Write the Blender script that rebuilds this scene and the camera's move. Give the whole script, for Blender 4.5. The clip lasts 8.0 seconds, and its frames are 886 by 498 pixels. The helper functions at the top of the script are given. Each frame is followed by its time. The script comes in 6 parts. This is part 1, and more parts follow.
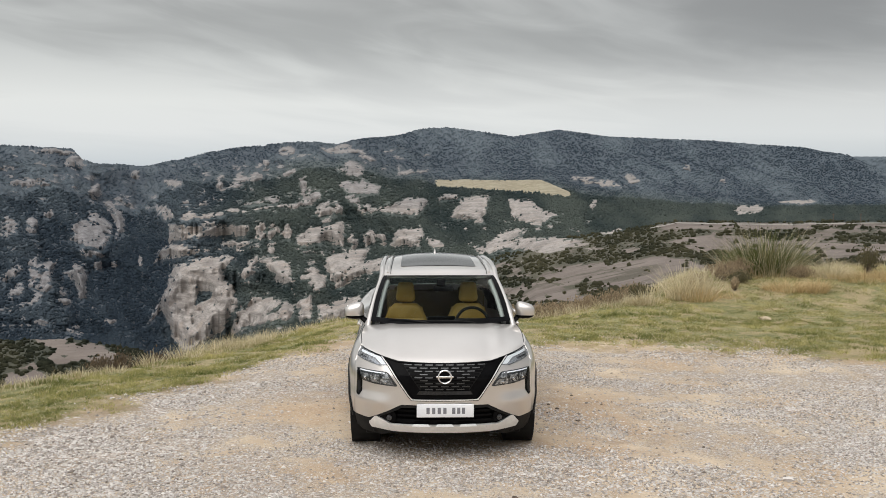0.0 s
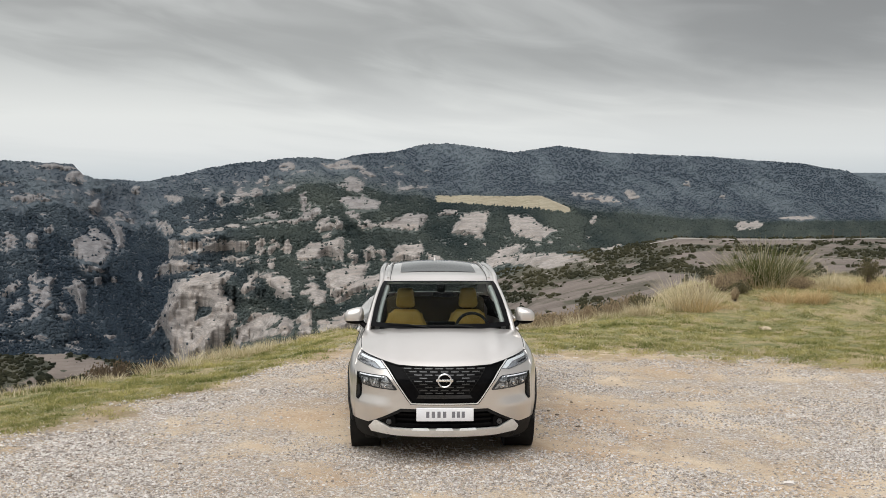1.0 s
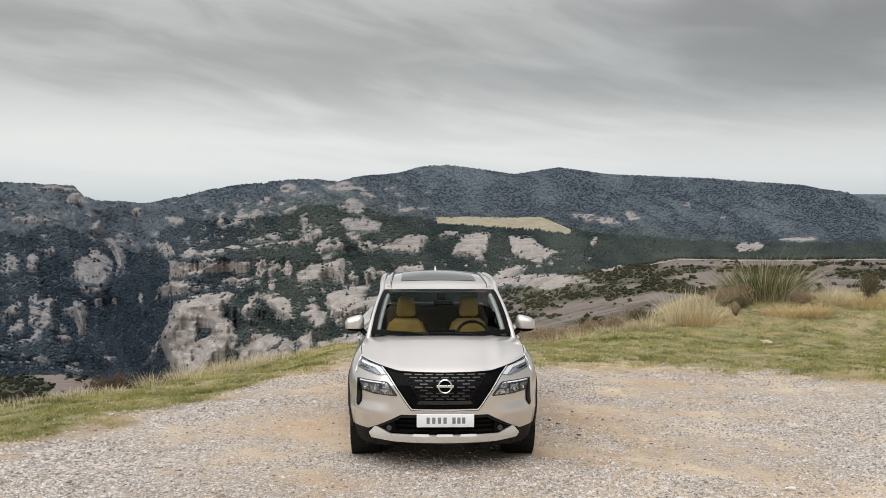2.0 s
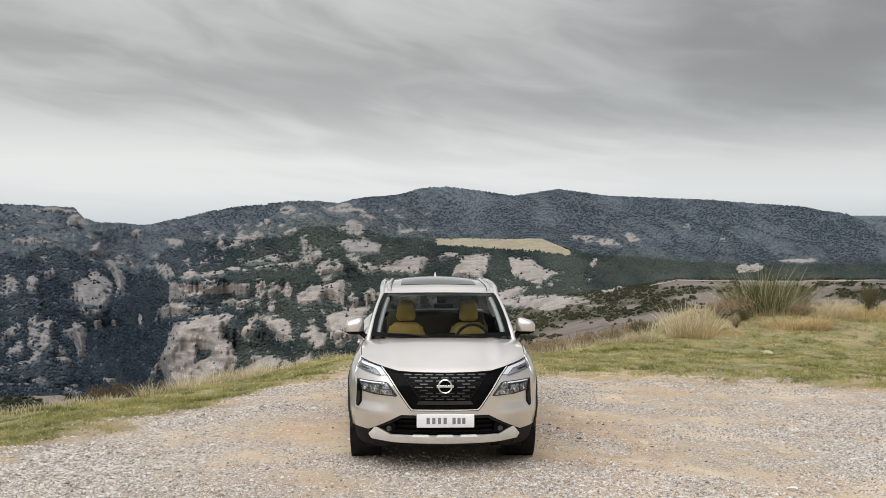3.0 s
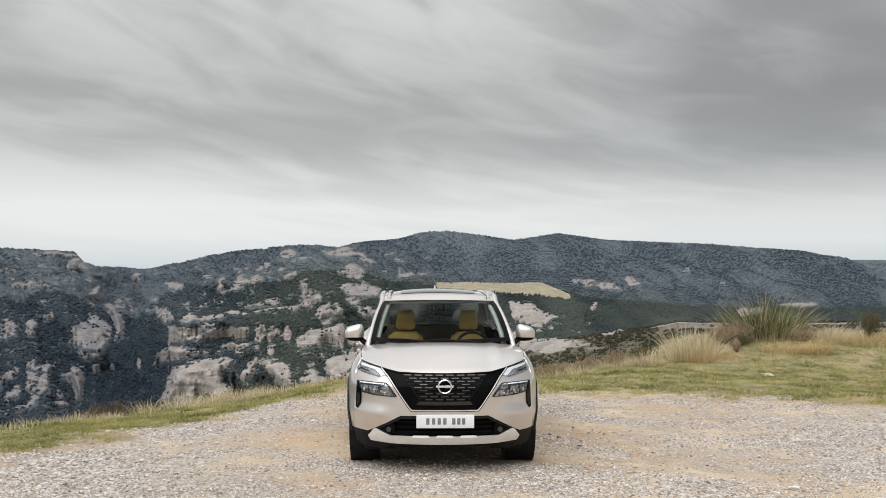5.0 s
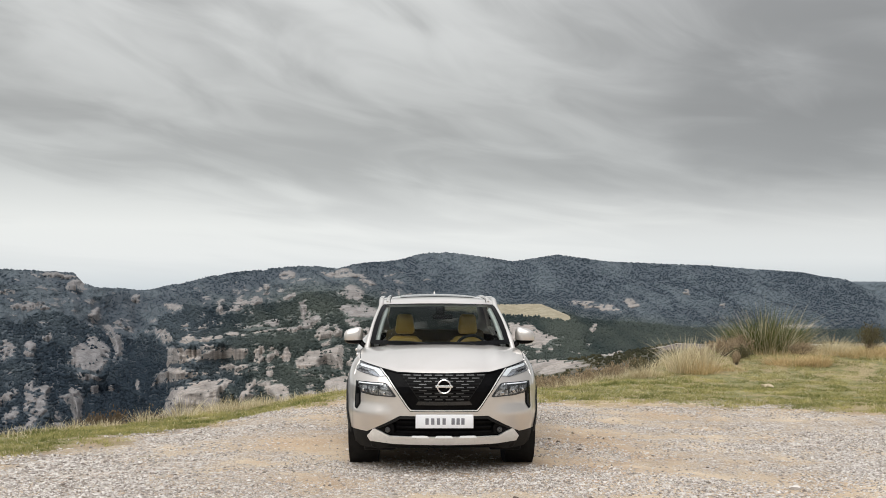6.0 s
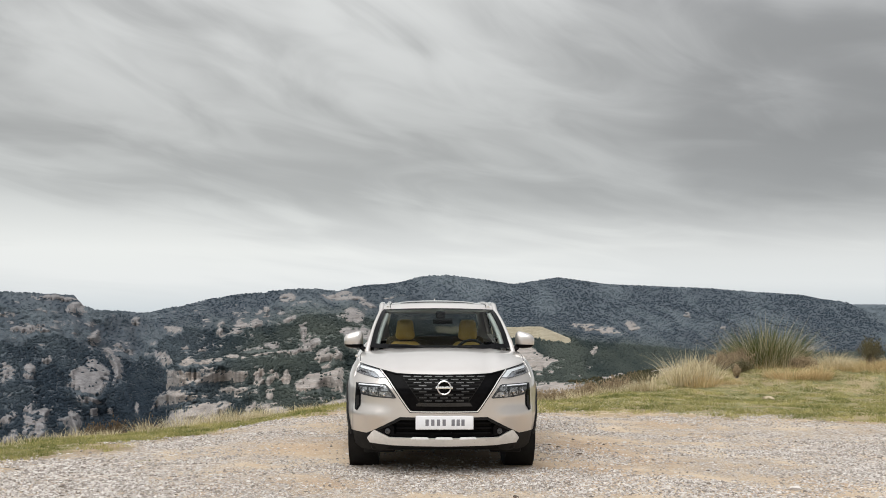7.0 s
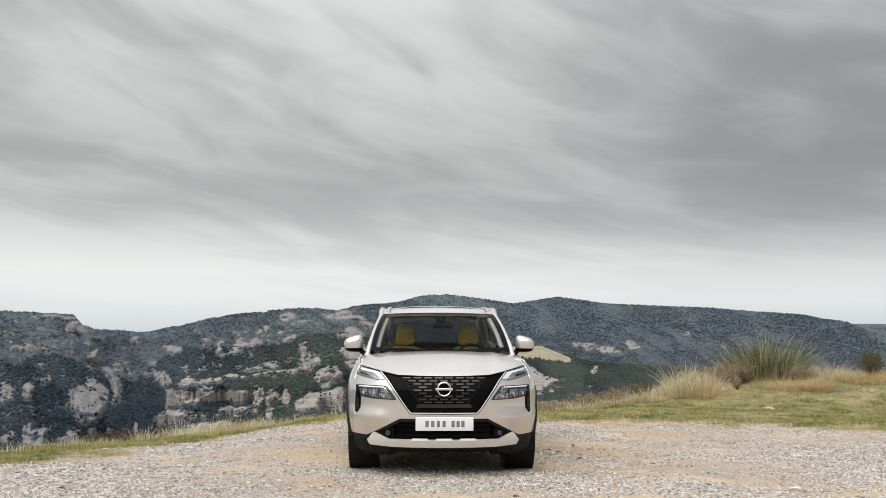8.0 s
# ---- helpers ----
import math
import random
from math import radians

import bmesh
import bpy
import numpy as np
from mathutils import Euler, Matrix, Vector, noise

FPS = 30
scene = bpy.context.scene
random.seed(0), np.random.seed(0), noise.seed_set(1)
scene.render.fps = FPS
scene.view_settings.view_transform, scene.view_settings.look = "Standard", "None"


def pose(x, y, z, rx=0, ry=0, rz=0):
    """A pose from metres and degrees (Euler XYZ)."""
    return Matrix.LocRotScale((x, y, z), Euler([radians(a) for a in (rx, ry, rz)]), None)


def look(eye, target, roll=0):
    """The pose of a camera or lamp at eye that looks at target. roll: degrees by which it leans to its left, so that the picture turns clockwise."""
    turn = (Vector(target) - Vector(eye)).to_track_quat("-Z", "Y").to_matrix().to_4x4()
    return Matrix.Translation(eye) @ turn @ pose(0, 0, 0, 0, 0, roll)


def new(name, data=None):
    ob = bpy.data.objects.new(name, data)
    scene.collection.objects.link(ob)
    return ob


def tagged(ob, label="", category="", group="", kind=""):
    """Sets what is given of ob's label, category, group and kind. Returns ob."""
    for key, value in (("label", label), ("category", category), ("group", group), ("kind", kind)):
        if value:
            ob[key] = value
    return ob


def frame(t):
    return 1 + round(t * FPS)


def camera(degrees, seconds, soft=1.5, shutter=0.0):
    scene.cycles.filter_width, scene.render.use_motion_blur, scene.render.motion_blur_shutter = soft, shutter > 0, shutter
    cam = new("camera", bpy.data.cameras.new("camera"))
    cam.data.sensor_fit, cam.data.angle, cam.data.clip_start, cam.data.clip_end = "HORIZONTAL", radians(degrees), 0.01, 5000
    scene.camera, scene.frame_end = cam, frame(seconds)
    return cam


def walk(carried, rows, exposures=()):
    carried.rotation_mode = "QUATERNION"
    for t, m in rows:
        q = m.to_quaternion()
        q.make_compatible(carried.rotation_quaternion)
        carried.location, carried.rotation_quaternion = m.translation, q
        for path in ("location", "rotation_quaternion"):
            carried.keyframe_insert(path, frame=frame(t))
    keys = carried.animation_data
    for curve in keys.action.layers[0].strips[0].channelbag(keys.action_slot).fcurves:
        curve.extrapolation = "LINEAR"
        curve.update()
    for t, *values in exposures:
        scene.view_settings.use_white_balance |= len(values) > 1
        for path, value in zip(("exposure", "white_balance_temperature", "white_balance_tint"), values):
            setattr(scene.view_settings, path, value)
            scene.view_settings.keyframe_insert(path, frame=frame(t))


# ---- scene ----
# the camera: it sinks slowly from 2.8 m to 1.3 m and tips up, in front of the car
cam = camera(47.1, 8.0, soft=0.8)
PATH = [
    (0, (-0.322, -9.244, 2.762), (-0.257, -7.252, 2.598), 0.1),
    (0.5, (-0.319, -9.241, 2.721), (-0.254, -7.248, 2.57), 0.1),
    (1, (-0.321, -9.256, 2.649), (-0.256, -7.262, 2.516), 0.15),
    (1.5, (-0.319, -9.272, 2.582), (-0.255, -7.276, 2.47), 0.15),
    (3, (-0.32, -9.286, 2.3), (-0.256, -7.288, 2.252), 0.1),
    (3.5, (-0.319, -9.299, 2.181), (-0.254, -7.3, 2.155), 0.1),
    (4, (-0.319, -9.319, 2.058), (-0.255, -7.32, 2.054), 0.1),
    (4.5, (-0.319, -9.32, 1.984), (-0.254, -7.321, 2.0), 0.1),
    (5, (-0.319, -9.325, 1.894), (-0.255, -7.327, 1.933), 0.1),
    (6.5, (-0.316, -9.335, 1.592), (-0.251, -7.338, 1.695), 0.15),
    (7, (-0.315, -9.351, 1.495), (-0.251, -7.356, 1.621), 0.15),
    (7.5, (-0.316, -9.37, 1.414), (-0.251, -7.376, 1.56), 0.15),
    (8, (-0.316, -9.375, 1.329), (-0.252, -7.383, 1.493), 0.15),
]
walk(cam, [(t, look(eye, target, roll)) for t, eye, target, roll in PATH], exposures=[(0, -0.05), (3, 0.0), (5, 0.04), (8, 0.07)])

# ---- world and sun: an overcast day ----
world = bpy.data.worlds.new("overcast")
scene.world = world
world.use_nodes = True


def maths(nt, op, a, b=None, c=None, clamp=False):
    n = nt.nodes.new("ShaderNodeMath")
    n.operation, n.use_clamp = op, clamp
    for i, v in enumerate((a, b, c)):
        if v is None:
            continue
        if isinstance(v, (int, float)):
            n.inputs[i].default_value = v
        else:
            nt.links.new(v, n.inputs[i])
    return n.outputs[0]


def mixc(nt, fac, a, b, blend="MIX"):
    n = nt.nodes.new("ShaderNodeMix")
    n.data_type, n.blend_type = "RGBA", blend
    for sock, v in ((n.inputs[0], fac), (n.inputs[6], a), (n.inputs[7], b)):
        if isinstance(v, (int, float)):
            sock.default_value = v
        elif isinstance(v, tuple):
            sock.default_value = (*v[:3], 1)
        else:
            nt.links.new(v, sock)
    return n.outputs[2]


def ramp(nt, fac, stops, mode="LINEAR"):
    n = nt.nodes.new("ShaderNodeValToRGB")
    n.color_ramp.interpolation = mode
    el = n.color_ramp.elements
    while len(el) < len(stops):
        el.new(0.5)
    for e, (p, c) in zip(el, stops):
        e.position = p
        e.color = (c, c, c, 1) if isinstance(c, (int, float)) else (*c, 1)
    nt.links.new(fac, n.inputs[0])
    return n.outputs[0]


def noise_tex(nt, vec, scale, detail=4, rough=0.55, dist=0.0):
    n = nt.nodes.new("ShaderNodeTexNoise")
    n.inputs["Scale"].default_value = scale
    n.inputs["Detail"].default_value = detail
    n.inputs["Roughness"].default_value = rough
    n.inputs["Distortion"].default_value = dist
    if vec is not None:
        nt.links.new(vec, n.inputs["Vector"])
    return n.outputs[0]


def build_sky():
    nt = world.node_tree
    nt.nodes.clear()
    out = nt.nodes.new("ShaderNodeOutputWorld")
    bg = nt.nodes.new("ShaderNodeBackground")
    tc = nt.nodes.new("ShaderNodeTexCoord")
    sep = nt.nodes.new("ShaderNodeSeparateXYZ")
    nt.links.new(tc.outputs["Generated"], sep.inputs[0])
    x, y, z = sep.outputs
    # a sheet of cloud drawn out in long slanting streaks, closing up towards the horizon
    up = maths(nt, "MAXIMUM", z, 0.0)
    rise = maths(nt, "MULTIPLY", maths(nt, "DIVIDE", up, maths(nt, "ADD", up, 0.22)), 1.25)
    comb = nt.nodes.new("ShaderNodeCombineXYZ")
    nt.links.new(x, comb.inputs[0])
    nt.links.new(rise, comb.inputs[1])
    nt.links.new(y, comb.inputs[2])
    mp = nt.nodes.new("ShaderNodeMapping")
    mp.vector_type = "TEXTURE"
    mp.inputs["Rotation"].default_value = (0, 0, radians(-27))
    mp.inputs["Scale"].default_value = (1.0, 0.42, 1.0)
    mp.inputs["Location"].default_value = (0.35, 0.1, 0)
    nt.links.new(comb.outputs[0], mp.inputs[0])
    big = noise_tex(nt, mp.outputs[0], 2.6, 3, 0.5, 0.5)
    fine = noise_tex(nt, mp.outputs[0], 6.5, 5, 0.5, 0.8)
    cloud = maths(nt, "ADD", maths(nt, "MULTIPLY", big, 0.62), maths(nt, "MULTIPLY", fine, 0.38))
    east = ramp(nt, maths(nt, "ADD", x, 0.5), [(0.5, 0.0), (0.9, 1.0)], "EASE")
    thick = maths(nt, "MULTIPLY", east, 0.09)
    cloud = ramp(nt, maths(nt, "SUBTRACT", cloud, thick), [(0.36, 0.0), (0.62, 1.0)], "EASE")
    # thin bright cloud at the horizon, thick grey above, brighter again overhead
    dark = ramp(nt, z, [(0.0, (0.56, 0.61, 0.64)), (0.03, (0.71, 0.735, 0.74)), (0.06, (0.68, 0.695, 0.69)), (0.11, (0.42, 0.43, 0.425)), (0.17, (0.36, 0.366, 0.36)), (0.25, (0.38, 0.386, 0.38)), (0.34, (0.42, 0.426, 0.425)), (0.7, (0.75, 0.76, 0.78)), (1.0, (1.0, 1.02, 1.05))])
    light = ramp(nt, z, [(0.0, (0.60, 0.65, 0.68)), (0.03, (0.765, 0.785, 0.785)), (0.06, (0.78, 0.795, 0.78)), (0.11, (0.58, 0.595, 0.585)), (0.17, (0.53, 0.54, 0.53)), (0.25, (0.62, 0.63, 0.62)), (0.34, (0.70, 0.71, 0.70)), (0.7, (1.1, 1.12, 1.15)), (1.0, (1.5, 1.52, 1.55))])
    col = mixc(nt, cloud, dark, light)
    heavy = maths(nt, "MULTIPLY", east, ramp(nt, z, [(0.05, 0.0), (0.12, 1.0)]))
    col = mixc(nt, heavy, col, (0.74, 0.74, 0.752), "MULTIPLY")
    sky = nt.nodes.new("ShaderNodeTexSky")
    sky.sky_type = "NISHITA"
    sky.sun_disc = False
    sky.sun_elevation, sky.sun_rotation = radians(60), radians(205)
    hint = mixc(nt, 1.0, sky.outputs[0], (0.004, 0.004, 0.004), "MULTIPLY")
    col = mixc(nt, 1.0, col, hint, "ADD")
    nt.links.new(col, bg.inputs[0])
    bg.inputs[1].default_value = 1.0
    nt.links.new(bg.outputs[0], out.inputs[0])


build_sky()
sun = new("sun", bpy.data.lights.new("sun", "SUN"))
sun.data.energy, sun.data.angle, sun.data.color = 2.4, radians(75), (1.0, 0.97, 0.93)
sun.matrix_world = look((-20, -42, 82), (0, 0, 0))
scene.view_settings.exposure = 0.0
# ---- materials ----
def material(name, rough=0.7, metal=0.0):
    m = bpy.data.materials.new(name)
    m.use_nodes = True
    b = m.node_tree.nodes["Principled BSDF"]
    b.inputs["Roughness"].default_value = rough
    b.inputs["Metallic"].default_value = metal
    return m, m.node_tree, b


def coords(nt, kind="Object"):
    return nt.nodes.new("ShaderNodeTexCoord").outputs[kind]


def bump(nt, b, height, strength=0.3, dist=0.01):
    n = nt.nodes.new("ShaderNodeBump")
    n.inputs["Strength"].default_value = strength
    n.inputs["Distance"].default_value = dist
    nt.links.new(height, n.inputs["Height"])
    nt.links.new(n.outputs[0], b.inputs["Normal"])


def varied(name, a, c, scale=5, rough=0.7, metal=0.0, bumps=0.0, bscale=None, per_piece=0.0, dist=0.005):
    """A surface whose colour wanders between two tones, with fine grain."""
    m, nt, b = material(name, rough, metal)
    co = coords(nt)
    n1 = noise_tex(nt, co, scale, 5)
    n2 = noise_tex(nt, co, scale * 9, 3)
    f = maths(nt, "ADD", maths(nt, "MULTIPLY", n1, 0.65), maths(nt, "MULTIPLY", n2, 0.35))
    f = ramp(nt, f, [(0.40, 0.0), (0.60, 1.0)])
    if per_piece:
        g = nt.nodes.new("ShaderNodeNewGeometry").outputs["Random Per Island"]
        f = maths(nt, "ADD", maths(nt, "MULTIPLY", f, 1 - per_piece), maths(nt, "MULTIPLY", g, per_piece))
    nt.links.new(mixc(nt, f, a, c), b.inputs["Base Color"])
    r = maths(nt, "ADD", maths(nt, "MULTIPLY", n2, 0.12), rough - 0.06)
    nt.links.new(r, b.inputs["Roughness"])
    if bumps:
        bump(nt, b, noise_tex(nt, co, bscale or scale * 12, 4), bumps, dist)
    return m


def car_paint():
    m, nt, b = material("champagne_paint", 0.32, 0.72)
    co = coords(nt)
    flake = noise_tex(nt, co, 1400, 1)
    dirt = noise_tex(nt, co, 3.0, 5)
    sep = nt.nodes.new("ShaderNodeSeparateXYZ")
    nt.links.new(co, sep.inputs[0])
    base = mixc(nt, maths(nt, "MULTIPLY", flake, 0.5), (0.63, 0.59, 0.555), (0.76, 0.72, 0.68))
    base = mixc(nt, ramp(nt, dirt, [(0.5, 0.0), (0.8, 0.12)]), base, (0.42, 0.36, 0.29))
    nt.links.new(base, b.inputs["Base Color"])
    b.inputs["Coat Weight"].default_value = 1.0
    b.inputs["Coat Roughness"].default_value = 0.04
    return m


def glass_mat(name, tint, mixed):
    m, nt, b = material(name, 0.02)
    nt.nodes.remove(b)
    out = nt.nodes["Material Output"]
    tr = nt.nodes.new("ShaderNodeBsdfTransparent")
    tr.inputs[0].default_value = (*tint, 1)
    gl = nt.nodes.new("ShaderNodeBsdfGlossy")
    gl.inputs["Roughness"].default_value = 0.015
    fr = nt.nodes.new("ShaderNodeFresnel")
    fr.inputs[0].default_value = mixed
    mx = nt.nodes.new("ShaderNodeMixShader")
    nt.links.new(fr.outputs[0], mx.inputs[0])
    nt.links.new(tr.outputs[0], mx.inputs[1])
    nt.links.new(gl.outputs[0], mx.inputs[2])
    nt.links.new(mx.outputs[0], out.inputs[0])
    return m


def gravel_mat():
    """Pale limestone gravel trodden into ochre earth, with worn bands and a rim of turf."""
    m, nt, b = material("gravel_and_turf", 0.95)
    co = coords(nt)
    at = nt.nodes.new("ShaderNodeAttribute")
    at.attribute_name = "turf"
    turf = at.outputs["Fac"]
    st = nt.nodes.new("ShaderNodeAttribute")
    st.attribute_name = "stony"
    stony = st.outputs["Fac"]

    def cells(scale):
        v = nt.nodes.new("ShaderNodeTexVoronoi")
        v.inputs["Scale"].default_value = scale
        nt.links.new(co, v.inputs["Vector"])
        return v
    v1, v2 = cells(36), cells(88)
    sep = nt.nodes.new("ShaderNodeSeparateColor")
    nt.links.new(v1.outputs["Color"], sep.inputs[0])
    sep2 = nt.nodes.new("ShaderNodeSeparateColor")
    nt.links.new(v2.outputs["Color"], sep2.inputs[0])
    soil_n = noise_tex(nt, co, 0.7, 6, 0.65)
    soil_f = noise_tex(nt, co, 30, 4, 0.7)
    soil = mixc(nt, ramp(nt, soil_n, [(0.42, 0.0), (0.58, 1.0)]), (0.38, 0.27, 0.17), (0.60, 0.49, 0.36))
    soil = mixc(nt, ramp(nt, soil_f, [(0.42, 0.0), (0.6, 1.0)]), soil, (0.49, 0.395, 0.29))
    stone = mixc(nt, sep.outputs[0], (0.31, 0.26, 0.215), (0.76, 0.715, 0.665))
    small = mixc(nt, sep2.outputs[1], (0.27, 0.205, 0.15), (0.66, 0.595, 0.515))
    # which cells are stones and which are bare earth
    patch = maths(nt, "ADD", maths(nt, "MULTIPLY", ramp(nt, noise_tex(nt, co, 1.3, 5, 0.7), [(0.38, 0.0), (0.62, 1.0)]), 0.5), maths(nt, "MULTIPLY", stony, 0.6))
    verge = ramp(nt, turf, [(0.02, 0.0), (0.2, 1.0), (0.6, 1.0), (0.85, 0.0)])
    patch = maths(nt, "SUBTRACT", patch, maths(nt, "MULTIPLY", verge, 0.22))
    pick1 = ramp(nt, maths(nt, "SUBTRACT", maths(nt, "ADD", patch, maths(nt, "MULTIPLY", sep.outputs[1], 0.45)), maths(nt, "MULTIPLY", v1.outputs["Distance"], 0.35)), [(0.66, 0.0), (0.74, 1.0)])
    pick2 = ramp(nt, maths(nt, "SUBTRACT", maths(nt, "ADD", patch, maths(nt, "MULTIPLY", sep2.outputs[0], 0.5)), maths(nt, "MULTIPLY", v2.outputs["Distance"], 0.3)), [(0.54, 0.0), (0.62, 1.0)])
    col = mixc(nt, pick2, soil, small)
    col = mixc(nt, pick1, col, stone)
    # soil tone in the gaps also stands for shade between the stones
    gaps = maths(nt, "MULTIPLY", ramp(nt, v1.outputs["Distance"], [(0.50, 0.0), (0.70, 0.75)]), ramp(nt, patch, [(0.45, 0.0), (0.85, 1.0)]))
    col = mixc(nt, gaps, col, (0.36, 0.27, 0.195))
    # reddish earth driven up round the wheels
    et = nt.nodes.new("ShaderNodeAttribute")
    et.attribute_name = "earth"
    col = mixc(nt, maths(nt, "MULTIPLY", et.outputs["Fac"], ramp(nt, noise_tex(nt, co, 2.4, 6, 0.7), [(0.38, 0.0), (0.62, 0.6)])), col, (0.31, 0.205, 0.125))
    # turf under the grass blades
    tn = noise_tex(nt, co, 4.5, 7, 0.75)
    green = mixc(nt, ramp(nt, tn, [(0.42, 0.0), (0.58, 1.0)]), (0.085, 0.108, 0.030), (0.27, 0.24, 0.10))
    green = mixc(nt, ramp(nt, noise_tex(nt, co, 1.1, 6, 0.7), [(0.49, 0.0), (0.57, 0.9)]), green, (0.42, 0.315, 0.195))
    green = mixc(nt, ramp(nt, noise_tex(nt, co, 45, 4, 0.7), [(0.42, 0.0), (0.6, 0.7)]), green, (0.36, 0.32, 0.16))
    tf = ramp(nt, maths(nt, "ADD", turf, maths(nt, "MULTIPLY", maths(nt, "SUBTRACT", noise_tex(nt, co, 4.0, 6, 0.8), 0.5), 2.6)), [(0.40, 0.0), (0.60, 1.0)])
    col = mixc(nt, tf, col, green)
    dirt = maths(nt, "MULTIPLY", ramp(nt, turf, [(0.04, 0.0), (0.25, 1.0), (0.7, 1.0), (0.97, 0.0)]), ramp(nt, noise_tex(nt, co, 1.7, 6, 0.7), [(0.43, 0.0), (0.54, 0.7)]))
    nt.links.new(mixc(nt, dirt, col, (0.32, 0.235, 0.14)), b.inputs["Base Color"])
    h = maths(nt, "ADD", maths(nt, "MULTIPLY", maths(nt, "MULTIPLY", pick1, maths(nt, "SUBTRACT", 1.0, v1.outputs["Distance"])), 1.0), maths(nt, "MULTIPLY", maths(nt, "MULTIPLY", pick2, maths(nt, "SUBTRACT", 1.0, v2.outputs["Distance"])), 0.5))
    h = maths(nt, "ADD", h, maths(nt, "MULTIPLY", soil_f, 0.5))
    bump(nt, b, h, 0.9, 0.020)
    return m


def hill_mat():
    """Mountainside: dark scrub, pale banded rock, ochre fields and bare heath soil, told apart by attributes of the ground."""
    m, nt, b = material("mountainside", 0.95)
    co = coords(nt)

    def attr(n):
        a = nt.nodes.new("ShaderNodeAttribute")
        a.attribute_name = n
        return a.outputs["Fac"]
    rock, fld, heath, far = attr("rock"), attr("field"), attr("heath"), attr("far")
    n_s = noise_tex(nt, co, 0.09, 8, 0.7)
    n_m = noise_tex(nt, co, 0.022, 6, 0.65)
    # horizontal bedding of the rock
    mp = nt.nodes.new("ShaderNodeMapping")
    mp.inputs["Scale"].default_value = (0.03, 0.03, 0.62)
    mp.inputs["Rotation"].default_value = (0.0, radians(13), 0.0)
    nt.links.new(co, mp.inputs[0])
    beds = noise_tex(nt, mp.outputs[0], 1.0, 6, 0.7)
    mp2 = nt.nodes.new("ShaderNodeMapping")
    mp2.inputs["Scale"].default_value = (0.16, 0.16, 0.012)
    nt.links.new(co, mp2.inputs[0])
    runs = noise_tex(nt, mp2.outputs[0], 1.0, 5, 0.7)
    rk = mixc(nt, ramp(nt, beds, [(0.40, 0.0), (0.56, 1.0)]), (0.215, 0.192, 0.175), (0.365, 0.332, 0.305))
    rk = mixc(nt, ramp(nt, runs, [(0.52, 0.0), (0.60, 0.55)]), rk, (0.16, 0.143, 0.13))
    rk = mixc(nt, ramp(nt, n_s, [(0.50, 0.0), (0.62, 0.45)]), rk, (0.33, 0.265, 0.215))
    rk = mixc(nt, ramp(nt, n_m, [(0.52, 0.0), (0.62, 0.35)]), rk, (0.27, 0.245, 0.225))
    grit = noise_tex(nt, co, 0.55, 5, 0.75)
    rk = mixc(nt, ramp(nt, grit, [(0.55, 0.0), (0.64, 0.40)]), rk, (0.16, 0.145, 0.125))
    # joints: thin dark lines along the beds and down the faces
    for vec, sc, wide, strong in ((mp.outputs[0], 1.4, 0.018, 0.5), (mp2.outputs[0], 0.6, 0.016, 0.4), (co, 0.035, 0.009, 0.5)):
        line = maths(nt, "ABSOLUTE", maths(nt, "SUBTRACT", noise_tex(nt, vec, sc, 4, 0.6), 0.5))
        rk = mixc(nt, ramp(nt, line, [(0.0, strong), (wide, 0.0)]), rk, (0.11, 0.10, 0.092))
    # shade and haze put into the rock colour: west and upper faces, then far
    rk = mixc(nt, attr("shade_tint"), rk, (0.62, 0.66, 0.73), "MULTIPLY")
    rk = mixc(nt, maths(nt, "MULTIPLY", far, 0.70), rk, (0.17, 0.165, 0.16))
    def crowns(scale, lo, hi):
        v = nt.nodes.new("ShaderNodeTexVoronoi")
        v.inputs["Scale"].default_value = scale
        nt.links.new(co, v.inputs["Vector"])
        return ramp(nt, maths(nt, "ADD", v.outputs["Distance"], maths(nt, "MULTIPLY", maths(nt, "SUBTRACT", noise_tex(nt, co, scale * 1.6, 4, 0.7), 0.5), 0.9)), [(lo, 0.0), (hi, 1.0)])
    # shade between tree crowns, darkened into the colour here and in the far canopy
    crown_shade = crowns(0.55, 0.25, 0.85)
    # away from the green slopes the wood colour holds blue haze
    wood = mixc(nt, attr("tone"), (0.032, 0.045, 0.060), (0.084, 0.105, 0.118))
    wood = mixc(nt, maths(nt, "MULTIPLY", crown_shade, 0.75), wood, (0.025, 0.036, 0.048))
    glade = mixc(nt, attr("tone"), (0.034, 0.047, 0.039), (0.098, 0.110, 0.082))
    glade = mixc(nt, maths(nt, "MULTIPLY", crown_shade, 0.75), glade, (0.027, 0.039, 0.034))
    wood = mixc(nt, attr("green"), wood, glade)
    canopy = crowns(0.22, 0.2, 0.8)
    # far woods: distance haze put into the colour, paler and bluer
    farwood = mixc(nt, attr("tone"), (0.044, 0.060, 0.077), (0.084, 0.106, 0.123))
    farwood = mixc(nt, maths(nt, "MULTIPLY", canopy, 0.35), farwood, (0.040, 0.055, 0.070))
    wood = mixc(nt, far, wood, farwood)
    # brown-green heath growth on the near slopes
    low = mixc(nt, attr("tone"), (0.028, 0.031, 0.017), (0.078, 0.070, 0.043))
    wood = mixc(nt, attr("close"), wood, low)
    hs = mixc(nt, ramp(nt, n_s, [(0.36, 0.0), (0.64, 1.0)]), (0.125, 0.099, 0.083), (0.20, 0.166, 0.142))
